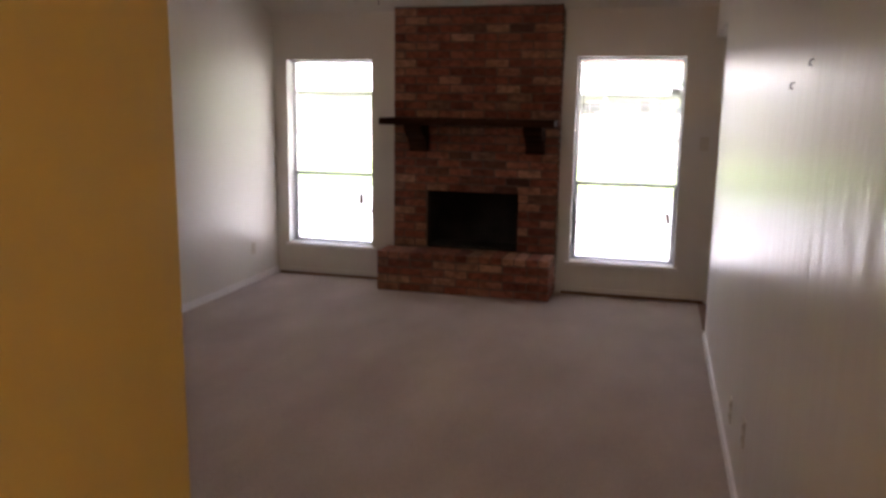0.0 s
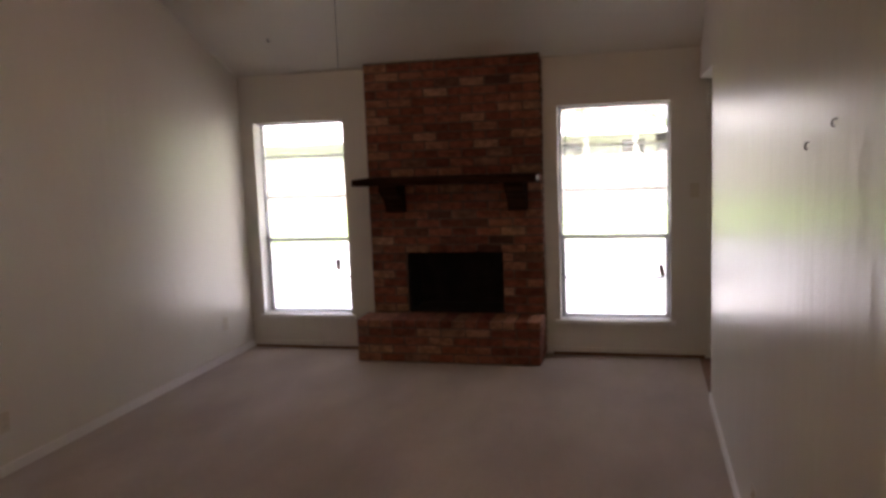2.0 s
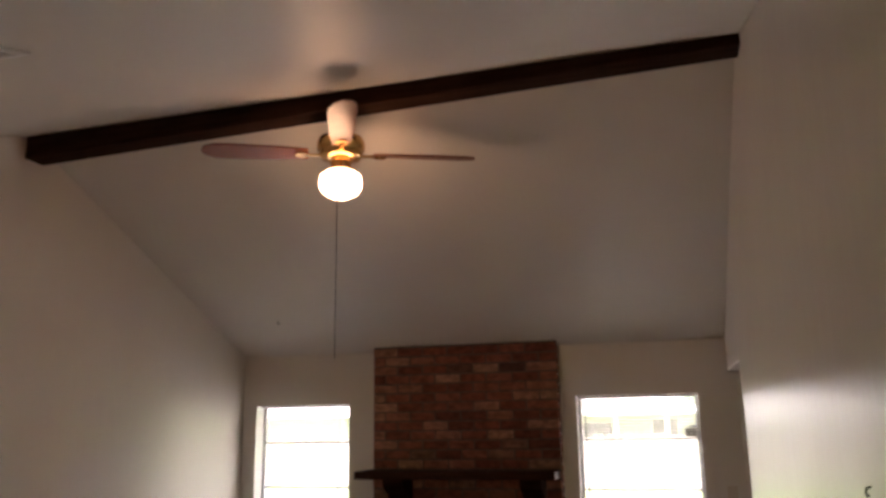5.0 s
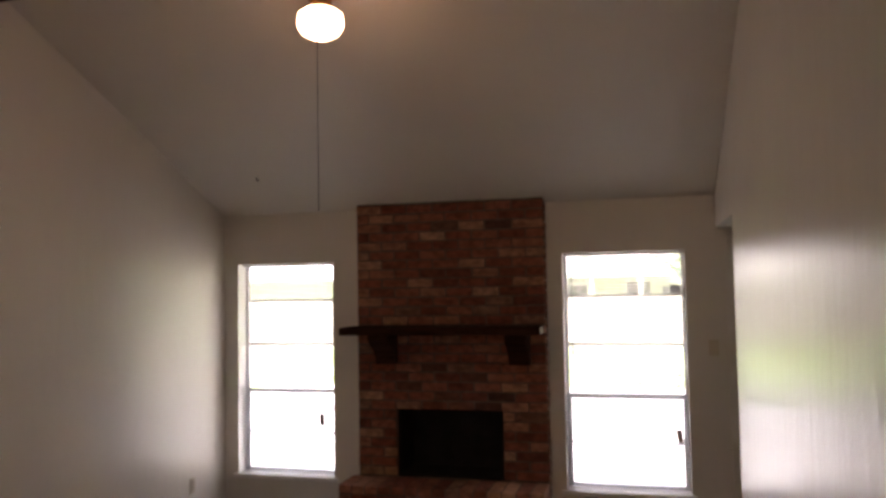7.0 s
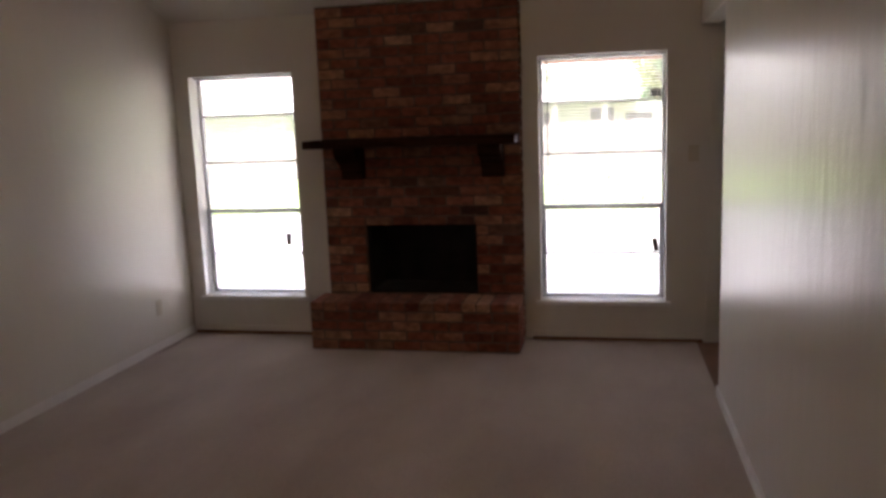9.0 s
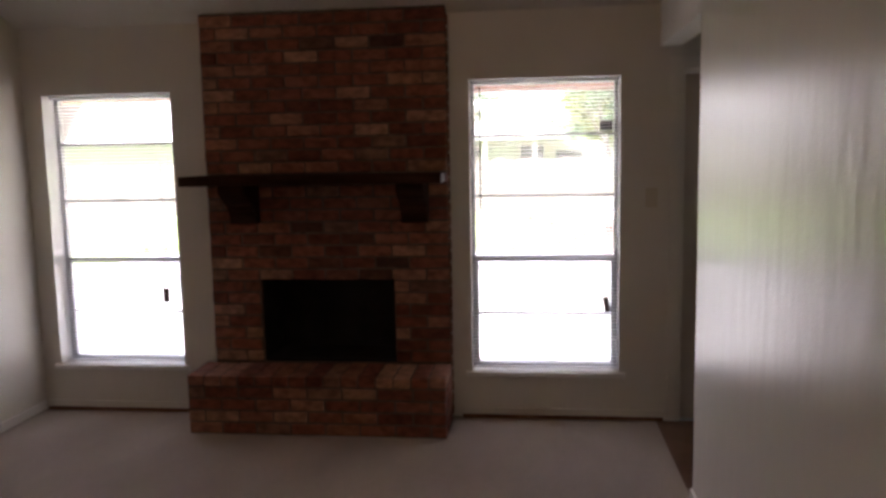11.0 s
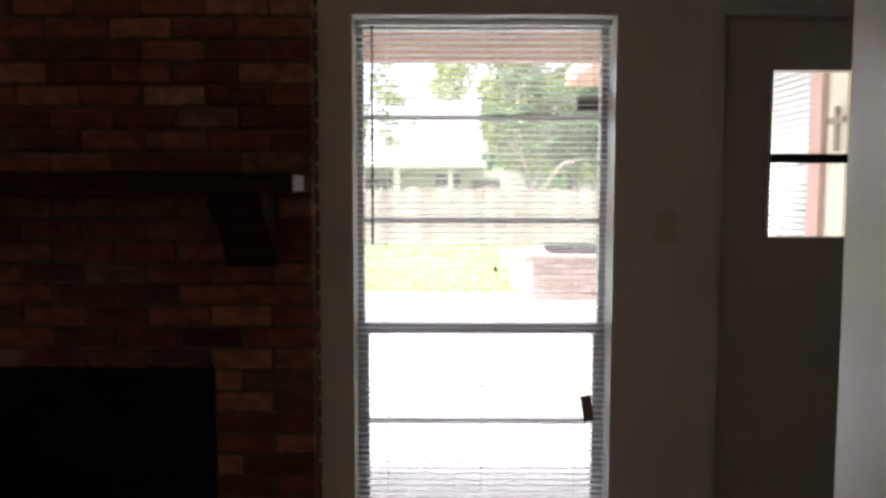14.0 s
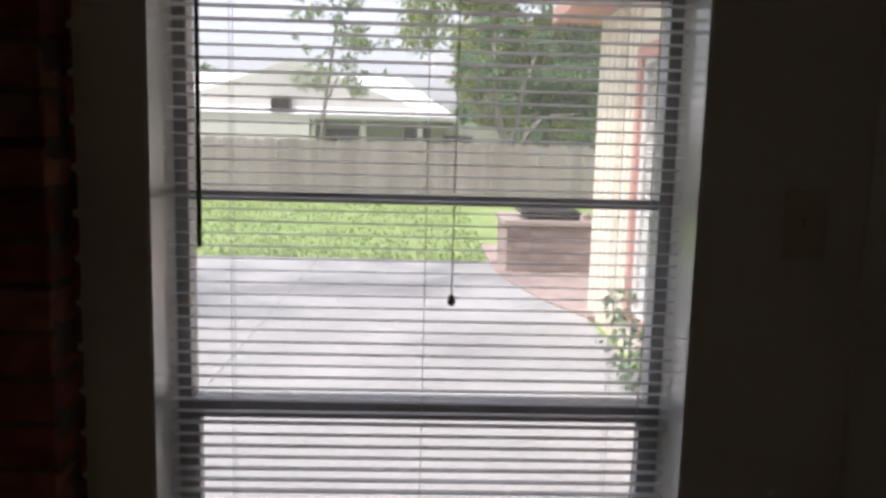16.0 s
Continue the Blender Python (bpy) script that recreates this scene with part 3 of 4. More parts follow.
part("globe", lathe(bmesh.new(), [(0.048, 0.05), (0.08, 0.04), (0.106, 0.02), (0.112, -0.01), (0.109, -0.045), (0.088, -0.075), (0.05, -0.096), (0.012, -0.103)], (fx, fy, 3.135)), GLOBE, fan, "lit white schoolhouse globe", True)
for k in range(4):
    a = radians(24 + 90 * k)
    bm = bmesh.new()
    out = [(0.17, -0.045), (0.32, -0.062), (0.56, -0.07), (0.65, -0.066), (0.70, -0.04), (0.715, 0.0), (0.70, 0.04), (0.65, 0.066), (0.56, 0.07), (0.32, 0.062), (0.17, 0.045)]
    top, low = [bm.verts.new((x, y, 0.004)) for x, y in out], [bm.verts.new((x, y, -0.004)) for x, y in out]
    bm.faces.new(top), bm.faces.new(low)
    for i in range(len(out)):
        j = (i + 1) % len(out)
        bm.faces.new((top[i], top[j], low[j], low[i]))
    place = Matrix.Translation((fx, fy, 3.275)) @ Euler((0, 0, a)).to_matrix().to_4x4()
    bm.transform(place @ Euler((radians(12), 0, 0)).to_matrix().to_4x4())
    blade = part("blade", bm, BLADEWOOD, fan)
    arm = bmesh.new()
    box(arm, 0.09, 0.20, -0.012, 0.012, -0.012, -0.003, bevel=0.002)
    lathe(arm, [(0.035, -0.012), (0.035, -0.004)], (0.205, 0, 0), 14)
    arm.transform(place)
    part("blade_iron", arm, BRASS, blade, "brass blade bracket")
part("pull_chain", tube(bmesh.new(), [(fx + 0.06, fy - 0.05, 3.22), (fx + 0.095, fy - 0.085, 3.16), (fx + 0.012, fy - 0.07, 3.0), (fx + 0.012, fy - 0.07, 2.2)], 0.002, 6), DARKMETAL, fan, "long pull chain")

# ---- hallway lamp, behind the first step ----
hl = thing("hall_light", (1.48, -1.5, LOW), "round lit flush-mount ceiling light in the hallway", "ceiling light")
part("base", lathe(bmesh.new(), [(0.15, 0), (0.15, -0.02), (0.14, -0.03)], (1.48, -1.5, LOW - 0.001)), BRASS, hl, "", True)
part("diffuser", lathe(bmesh.new(), [(0.138, -0.03), (0.13, -0.06), (0.09, -0.09), (0.03, -0.1)], (1.48, -1.5, LOW - 0.001)), HALLGLOBE, hl, "lit frosted diffuser", True)


# ---- small fittings ----
def plate(name, place, facing, label, kind, w=0.07, h=0.115):
    """A wall plate: facing is 'x' or '-x' or '-y'."""
    t = thing(name, place, label, kind, "wall plates")
    turn = {"-y": 0, "x": 90, "-x": -90}[facing]
    m = Matrix.Translation(place) @ Euler((0, 0, radians(turn))).to_matrix().to_4x4()
    bm = boxes((-w / 2, w / 2, -0.006, -0.0005, -h / 2, h / 2), bevel=0.002)
    bm.transform(m)
    part("cover", bm, PLATE, t)
    if kind == "outlet":
        for z in (-0.024, 0.024):
            bm = boxes((-0.016, 0.016, -0.009, -0.0062, z - 0.014, z + 0.014), bevel=0.003)
            bm.transform(m)
            s = part("receptacle", bm, PLATE, t)
            bm = boxes((-0.008, -0.006, -0.0098, -0.0092, z - 0.004, z + 0.006), (0.006, 0.008, -0.0098, -0.0092, z - 0.004, z + 0.006))
            bm.transform(m)
            part("slot", bm, STICKER, s)
    else:
        bm = boxes((-0.005, 0.005, -0.016, -0.0062, -0.004, 0.014), bevel=0.001)
        bm.transform(m)
        part("toggle", bm, PLATE, t)
    return t


plate("outlet", (XL, 6.0, 0.322), "x", "almond duplex outlet low on the gable wall", "outlet")
plate("outlet", (XL, 3.517, 0.303), "x", "almond duplex outlet low on the gable wall", "outlet")
plate("outlet", (XR, 3.278, 0.252), "-x", "almond duplex outlet low on the streaked wall", "outlet")
plate("outlet", (XR, 2.755, 0.355), "-x", "almond duplex outlet low on the streaked wall", "outlet")
plate("light_switch", (1.934, Y1, 1.364), "-y", "almond light switch beside the window", "switch")
for y, z, s in ((2.276, 1.722, 0.42), (1.968, 1.776, 0.38)):
    bm = tube(bmesh.new(), [(XR - 0.001, y, z + 0.02 * s), (XR - 0.010, y, z + 0.014 * s), (XR - 0.013, y, z - 0.012 * s), (XR - 0.011, y, z - 0.028 * s), (XR - 0.006, y, z - 0.024 * s)], 0.006 * s, 8)
    solo("wall_hook", bm, DARKMETAL, "small dark metal hook screwed into the wall", "hook", "wall hooks", base=(XR, y, z), smooth=True)
bm = tube(bmesh.new(), [(0, 0, 0), (0, 0, -0.02), (0.012, 0, -0.032), (0.02, 0, -0.022)], 0.004, 8)
hz = LOW + (Y1 - 5.95) * (RIDGE_Z - LOW) / (Y1 - RIDGE_Y)
bm.transform(Matrix.Translation((-1.42, 5.95, hz + 0.001)))
solo("ceiling_hook", bm, DARKMETAL, "small dark hook in the vaulted ceiling", "hook", base=(-1.42, 5.95, hz), smooth=True)

# ceiling register on the near slope
reg = thing("ceiling_vent", (-0.48, 2.03, LOW + (2.03 - Y0) * (RIDGE_Z - LOW) / (RIDGE_Y - Y0)), "white metal air register with dark slots in the ceiling", "vent")
slope = math.atan2(RIDGE_Z - LOW, RIDGE_Y - Y0)
rm = Matrix.Translation(ORIG[reg.name]) @ Euler((slope, 0, 0)).to_matrix().to_4x4()
def tilted(bm):
    bm.transform(rm)
    return bm


part("frame", tilted(boxes((-0.2, 0.2, -0.1, -0.075, -0.012, -0.001), (-0.2, 0.2, 0.075, 0.1, -0.012, -0.001), (-0.2, -0.175, -0.075, 0.075, -0.012, -0.001), (0.175, 0.2, -0.075, 0.075, -0.012, -0.001), bevel=0.002)), TRIM, reg)
part("backing", tilted(boxes((-0.175, 0.175, -0.075, 0.075, -0.003, -0.0015))), SOOT, reg)
for k in range(5):
    bm = bmesh.new()
    box(bm, -0.175, 0.175, -0.012, 0.012, -0.0008, 0.0008, turn=(35, 0, 0))
    bm.transform(Matrix.Translation((0, -0.055 + 0.0275 * k, -0.008)))
    part("slat", tilted(bm), TRIM, reg)

# ---- outdoors ----
GZ = -0.15
bm = boxes((-400, 400, 6.71, 700, GZ - 0.4, GZ))
structure("ground", bm, GRASS, "mown green lawn reaching to the horizon", "ground")
structure("ground_house", boxes((-400, 400, -400, 6.71, GZ - 0.4, GZ - 0.01)), GRASS, "lawn round the house", "ground")
pat = thing("patio", (-1.5, 11, GZ), "pale broom-finished concrete patio slabs", "patio", kind="structure")
for i in range(3):
    for j in range(3):
        x0, y0 = -6.0 + i * 2.97, 6.73 + j * 3.07
        part("slab", boxes((x0, x0 + 2.964, y0, y0 + 3.064, GZ - 0.05, GZ + 0.03), bevel=0.004), CONCRETE, pat)
bm = bmesh.new()
edge = [(2.9, 12.4), (2.62, 13.2), (2.4, 14.2), (2.28, 15.3), (2.3, 17.6), (6.0, 17.8), (6.0, 12.4)]
top, low = [bm.verts.new((x, y, GZ + 0.055)) for x, y in edge], [bm.verts.new((x, y, GZ - 0.02)) for x, y in edge]
bm.faces.new(top), bm.faces.new(low)
for k in range(len(edge)):
    j = (k + 1) % len(edge)
    bm.faces.new((top[k], top[j], low[j], low[k]))
structure("planting_bed", bm, MULCH, "bed of broken reddish brick and mulch beside the patio", "ground")

# grass blades along the near edge of the lawn
rng = np.random.default_rng(3)
n = 9000
cx, cy = rng.uniform(-9, 2.4, n), 15.9 + rng.uniform(0, 1, n) ** 1.5 * 9.5
ang, hgt = rng.uniform(0, math.pi, n), rng.uniform(0.03, 0.08, n)
wd = 0.02
v = np.empty((n, 3, 3))
v[:, 0] = np.stack([cx - wd * np.cos(ang), cy - wd * np.sin(ang), np.full(n, GZ)], 1)
v[:, 1] = np.stack([cx + wd * np.cos(ang), cy + wd * np.sin(ang), np.full(n, GZ)], 1)
v[:, 2] = np.stack([cx + rng.normal(0, 0.02, n), cy + rng.normal(0, 0.02, n), GZ + hgt], 1)
me = bpy.data.meshes.new("grass")
me.from_pydata(v.reshape(-1, 3).tolist(), [], np.arange(3 * n).reshape(-1, 3).tolist())
me.materials.append(BLADES)
tagged(new("grass", me), "uneven blades of lawn grass", "grass", kind="stuff")

# eave over the windows
ev = thing("eave", (0, 7.1, 2.24), "cream soffit with a salmon-painted fascia above the windows", "eave", kind="structure")
part("soffit", boxes((-6, 2.93, 6.71, 7.56, 2.24, 2.27)), CREAM, ev)
part("fascia", boxes((-6, 2.4, 7.56, 7.60, 2.09, 2.30), bevel=0.004), PINK, ev, "salmon fascia board")
part("roof_slope", slab_x([(6.3, 2.75), (7.7, 2.31), (7.7, 2.35), (6.3, 2.79)], -6, 2.9), ROOFING, ev)
structure("roof", slab_x([(-3, 2.62), (RIDGE_Y, 3.72), (6.3, 2.7), (6.3, 2.8), (RIDGE_Y, 3.85), (-3, 2.75)], -2.6, 4.2), ROOFING, "pale shingle roof over the room", "roof")

# side wing
wing = thing("house_wing", (4.8, 9.7, GZ), "single-storey wing with cream panel siding and salmon trim", "house")
WX, WY0, WY1, WZ = 2.98, 6.73, 12.75, 2.67
holes = [(7.67, 8.85, 0.75, 2.2), (9.55, 11.22, 0.2, 2.15)]
rows = [(WX, WX + 0.16, WY0, 7.67, GZ, WZ), (WX, WX + 0.16, 8.85, 9.55, GZ, WZ), (WX, WX + 0.16, 11.22, WY1, GZ, WZ)]
for a, b, z0, z1 in holes:
    rows += [(WX, WX + 0.16, a, b, GZ, z0), (WX, WX + 0.16, a, b, z1, WZ)]
rows += [(WX + 0.16, 8.0, WY1 - 0.16, WY1, GZ, WZ), (WX + 0.16, 8.0, WY0, WY0 + 0.1, GZ, WZ)]
part("wall", boxes(*rows), CREAM, wing)
for y in np.arange(WY0 + 0.03, WY1, 0.2):
    if not any(a - 0.13 < y < b + 0.13 for a, b, _, _ in holes):
        part("batten", boxes((WX - 0.012, WX - 0.0005, y - 0.012, y + 0.012, GZ + 0.02, WZ - 0.02), bevel=0.002), CREAM, wing)
for a, b, z0, z1 in holes:
    wdw = part("window", boxes((WX + 0.005, WX + 0.03, a, a + 0.025, z0, z1), (WX + 0.005, WX + 0.03, b - 0.025, b, z0, z1), (WX + 0.005, WX + 0.03, a + 0.025, b - 0.025, z0, z0 + 0.025), (WX + 0.005, WX + 0.03, a + 0.025, b - 0.025, z1 - 0.025, z1)), WHITE, wing)
    p = part("pane", boxes((WX + 0.015, WX + 0.018, a + 0.025, b - 0.025, z0 + 0.025, z1 - 0.025)), GLASS, wdw)
    p.visible_shadow = False
    part("trim_board", boxes((WX - 0.03, WX - 0.0005, a - 0.12, a, z0 - 0.1, z1 + 0.1), (WX - 0.03, WX - 0.0005, b, b + 0.12, z0 - 0.1, z1 + 0.1), (WX - 0.03, WX - 0.0005, a, b, z1, z1 + 0.1), (WX - 0.03, WX - 0.0005, a, b, z0 - 0.1, z0)), PINK, wdw, "salmon-painted trim")
    bs = bmesh.new()
    for z in np.arange(z0 + 0.04, z1 - 0.04, 0.034):
        box(bs, WX + 0.027, WX + 0.061, a + 0.027, b - 0.027, z, z + 0.002, turn=(0, -40, 0))
    part("window_blind", bs, WHITE, wdw, "white slatted blind")
part("room_wall", boxes((WX + 0.9, WX + 1.0, WY0 + 0.1, WY1 - 0.16, GZ, WZ)), LIGHTWALL, wing)
part("roof", slab_x([(WY0 - 0.02, 2.80), (WY1 + 0.30, 2.80), (WY1 + 0.30, 2.84), (WY0 - 0.02, 2.84)], WX - 0.42, 8.3), ROOFING, wing)
part("gable_roof", boxes((WX + 0.3, 8.3, WY0, WY1 + 0.1, 2.84, 3.0)), ROOFING, wing)
part("fascia", boxes((WX - 0.42, WX - 0.39, WY0 + 1.0, WY1 + 0.3, 2.67, 2.799), (WX - 0.39, 8.3, WY1 + 0.27, WY1 + 0.3, 2.67, 2.799)), PINK, wing, "salmon fascia board")
part("soffit", boxes((WX - 0.39, WX + 0.16, WY0 + 1.0, WY1 + 0.27, 2.685, 2.70)), PINK, wing)

cross = solo("wall_cross", boxes((WX - 0.03, WX - 0.0135, 7.40, 7.43, 1.67, 1.875), (WX - 0.03, WX - 0.0135, 7.34, 7.40, 1.795, 1.825), (WX - 0.03, WX - 0.0135, 7.43, 7.49, 1.795, 1.825), bevel=0.003), BROWNMETAL, "brown wooden cross hung on the cream siding", "wall cross", base=(WX - 0.014, 7.415, 1.67))
bm = lathe(bmesh.new(), [(0.045, 0), (0.05, 0.006), (0.035, 0.012), (0.02, 0.018)], (0, 0, 0), 20)
bm.transform(Matrix.Translation((WX - 0.0125, 7.265, 1.83)) @ Euler((0, radians(-90), 0)).to_matrix().to_4x4())
solo("wall_plaque", bm, BROWNMETAL, "small round brown ornament hung beside the cross", "ornament", base=(WX - 0.013, 7.265, 1.83), smooth=True)

# brick barbecue beside the lawn
bbq = thing("brick_barbecue", (3.15, 15.5, GZ), "low pinkish-brown brick barbecue with a flared dark metal cover", "barbecue")
part("masonry", boxes((2.42, 3.99, 14.92, 16.08, GZ, 0.5)), MORTAR, bbq)
part("coping", boxes((2.36, 4.05, 14.86, 16.14, 0.5, 0.56), bevel=0.01), COPING, bbq, "brownish stone coping")
bm = bmesh.new()
low = [bm.verts.new(p) for p in ((2.68, 15.0, 0.562), (3.32, 15.0, 0.562), (3.32, 15.5, 0.562), (2.68, 15.5, 0.562))]
rim = [bm.verts.new(p) for p in ((2.56, 14.93, 0.66), (3.34, 14.93, 0.66), (3.34, 15.58, 0.66), (2.56, 15.58, 0.66))]
top = [bm.verts.new(p) for p in ((2.60, 14.97, 0.685), (3.31, 14.97, 0.685), (3.31, 15.54, 0.685), (2.60, 15.54, 0.685))]
bm.faces.new(low), bm.faces.new(top)
for a, b in ((low, rim), (rim, top)):
    for k in range(4):
        bm.faces.new((a[k], a[(k + 1) % 4], b[(k + 1) % 4], b[k]))
bmesh.ops.bevel(bm, geom=list(bm.edges), offset=0.006, segments=1, affect="EDGES")
part("lid", bm, DARKMETAL, bbq, "flared dark metal grill cover")

for bx, by, turn, mat in ((3.5, 15.06, 8, PATIOBRICK), (3.6, 15.4, -14, PATIOBRICK), (3.78, 15.04, 22, BRICK)):
    bm = boxes((-0.1, 0.1, -0.047, 0.047, 0, 0.062), bevel=0.005)
    bm.transform(Matrix.Translation((bx, by, 0.561)) @ Euler((0, 0, radians(turn))).to_matrix().to_4x4())
    solo("loose_brick", bm, mat, "loose weathered brick lying on the barbecue coping", "brick", "loose bricks", base=(bx, by, 0.561))

# fence
fen = thing("fence", (-8, 26, GZ), "weathered grey wooden privacy fence with upright boards", "fence")
for z in (0.2, 0.8, 1.3):
    part("rail", boxes((-26, 9, 26.02, 26.06, z - 0.045, z + 0.045)), FENCEWOOD, fen)


# neighbouring house
nh = thing("neighbour_house", (-4, 33, GZ), "single-storey neighbouring house with a pale roof and porch", "house")
EAVE = 2.28
part("wall", boxes((-26, 1.7, 32.4, 38, GZ, EAVE)), SIDING, nh)
bm = bmesh.new()
e = [bm.verts.new(p) for p in ((-26.6, 30.2, EAVE), (2.5, 30.2, EAVE), (2.5, 38.6, EAVE), (-26.6, 38.6, EAVE), (-26.6, 34.4, 3.87), (0.5, 34.4, 3.87))]
for f in ((0, 1, 5, 4), (1, 2, 5), (2, 3, 4, 5), (3, 0, 4), (0, 3, 2, 1)):
    bm.faces.new([e[k] for k in f])
part("roof", bm, ROOFING, nh, "pale grey-white roof")
bm = bmesh.new()
e = [bm.verts.new(p) for p in ((-7.6, 30.9, 2.25), (1.7, 30.9, 2.4), (-2.85, 30.9, 4.05), (-7.6, 37, 2.25), (1.7, 37, 2.4), (-2.85, 37, 4.05))]
for f in ((0, 1, 2), (3, 4, 5), (0, 2, 5, 3), (1, 4, 5, 2), (0, 3, 4, 1)):
    bm.faces.new([e[k] for k in f])
part("gable_roof", bm, LIGHTWALL, nh, "pale gable end")
part("gable_wall", boxes((-9.1, -2.2, 30.25, 32.4, GZ, EAVE - 0.01)), LIGHTWALL, nh)
part("fascia", boxes((-2.2, 2.5, 30.15, 30.19, EAVE - 0.13, EAVE + 0.02)), SIDING, nh, "grey-green fascia board")
for x in (-2.1, -0.5, 1.3):
    part("porch_post", boxes((x - 0.08, x + 0.08, 30.4, 30.56, GZ, EAVE)), LIGHTWALL, nh)
for x0, x1, z0, z1 in ((-1.9, -0.8, 1.0, 1.9), (0.75, 1.65, 0.9, 2.0)):
    wdw = part("window", boxes((x0 - 0.06, x1 + 0.06, 32.34, 32.39, z0 - 0.06, z1 + 0.06)), LIGHTWALL, nh)
    part("pane", boxes((x0, x1, 32.3, 32.335, z0, z1)), DARKGLASS, wdw)
part("roof_vent", boxes((-3.39, -2.82, 30.25, 30.8, 2.25, 2.84), bevel=0.02), DARKMETAL, nh, "dark roof ventilator")
part("extension", boxes((1.7, 4.4, 33.4, 37, GZ, 2.15)), LIGHTWALL, nh)
wdw = part("window", boxes((2.1, 3.2, 33.34, 33.39, 0.95, 1.8)), SIDING, nh)
part("pane", boxes((2.16, 3.14, 33.3, 33.335, 1.01, 1.74)), DARKGLASS, wdw)


# ---- trees ----
def crown_mesh(name, centres, count, leaf, seed, material):
    """Small leaf quads gathered in clumps: (x, y, z, radius, flatten)."""
    rng = np.random.default_rng(seed)
    w = np.array([c[3] ** 2 for c in centres])
    pick = rng.choice(len(centres), count, p=w / w.sum())
    c = np.array(centres)[pick]
    d = rng.normal(size=(count, 3))
    d /= np.linalg.norm(d, axis=1)[:, None]
    r = c[:, 3] * rng.uniform(0.25, 1, count) ** 0.6 * rng.uniform(0.75, 1.15, count)
    p = c[:, :3] + d * r[:, None] * np.stack([np.ones(count), np.ones(count), c[:, 4]], 1)
    a, b = rng.normal(size=(count, 3)), rng.normal(size=(count, 3))
    a /= np.linalg.norm(a, axis=1)[:, None]
    b -= a * (a * b).sum(1)[:, None]
    b /= np.linalg.norm(b, axis=1)[:, None]
    s = leaf * rng.uniform(0.6, 1.3, count)[:, None]
    v = np.stack([p - a * s, p + b * s * 0.5, p + a * s, p - b * s * 0.5], 1)
    me = bpy.data.meshes.new(name)
    me.from_pydata(v.reshape(-1, 3).tolist(), [], np.arange(4 * count).reshape(-1, 4).tolist())
    me.materials.append(material)
    return me


def tree(base, label, stems, clumps, count, leaf, seed, material):
    t = thing("tree", base, label, "tree", "yard trees")
    for n, (pts, radii) in enumerate(stems):
        part("trunk" if n == 0 else "limb", tube(bmesh.new(), pts, radii, 10), BARK, t, "", True)
    me = crown_mesh("crown", clumps, count, leaf, seed, material)
    ob = new("crown", me)
    ob.parent = t
    ob.location = -Vector(base)
    return t


def clump_cloud(seed, n, centre, spread, size):
    r = random.Random(seed)
    out = []
    for _ in range(n):
        out.append((centre[0] + r.gauss(0, spread[0]), centre[1] + r.gauss(0, spread[1]), centre[2] + r.gauss(0, spread[2]), r.uniform(*size), r.uniform(0.6, 1.0)))
    return out


tree((6.2, 34.5, GZ), "broad yellow-green shade tree with a rounded crown",
     [([(6.2, 34.5, GZ), (6.1, 34.5, 1.6), (6.0, 34.4, 4.0), (5.6, 34.3, 7.0)], [0.3, 0.24, 0.18, 0.05]), ([(6.1, 34.5, 2.0), (4.8, 34.3, 3.6), (3.2, 34.0, 5.0)], [0.15, 0.1, 0.03]), ([(6.1, 34.4, 2.6), (7.4, 34.2, 4.2), (8.6, 34.0, 6.2)], [0.14, 0.1, 0.03])],
     clump_cloud(5, 90, (5.3, 34.2, 5.2), (1.75, 1.3, 2.1), (0.5, 1.1)), 46000, 0.10, 11, LEAFYELLOW)
tree((3.75, 27.2, GZ), "dark green tree with slender forking grey trunks",
     [([(3.75, 27.2, GZ), (3.72, 27.2, 1.0), (3.5, 27.2, 2.2), (3.25, 27.2, 3.4), (3.3, 27.3, 4.6)], [0.11, 0.10, 0.075, 0.05, 0.02]), ([(3.73, 27.2, 0.9), (3.95, 27.2, 2.0), (4.15, 27.2, 3.1), (4.6, 27.3, 4.4)], [0.085, 0.075, 0.055, 0.02]),
      ([(3.74, 27.2, 0.8), (4.25, 27.0, 1.75), (4.6, 26.9, 2.2), (5.0, 26.9, 2.3), (5.6, 26.9, 2.38)], [0.08, 0.075, 0.065, 0.055, 0.03]), ([(3.6, 27.2, 1.7), (3.2, 27.1, 2.5), (2.75, 27.0, 3.3)], [0.05, 0.04, 0.015])],
     clump_cloud(15, 44, (5.5, 28.0, 3.6), (0.75, 0.7, 0.75), (0.25, 0.6)) + clump_cloud(16, 22, (3.6, 27.6, 3.7), (0.7, 0.5, 0.5), (0.15, 0.35)), 26000, 0.075, 14, LEAF)
tree((-1.6, 28.2, GZ), "thin pale-leaved tree with sparse drooping twigs",
     [([(-1.6, 28.2, GZ), (-1.5, 28.2, 2.2), (-1.2, 28.1, 4.2), (-0.9, 28.0, 6.2)], [0.07, 0.055, 0.035, 0.012]), ([(-1.4, 28.2, 2.6), (-0.9, 28.0, 3.6), (-0.4, 27.9, 4.8)], [0.03, 0.02, 0.01])],
     clump_cloud(8, 40, (-1.1, 28.0, 4.2), (0.75, 0.5, 1.1), (0.15, 0.4)), 2600, 0.07, 12, LEAFPALE)
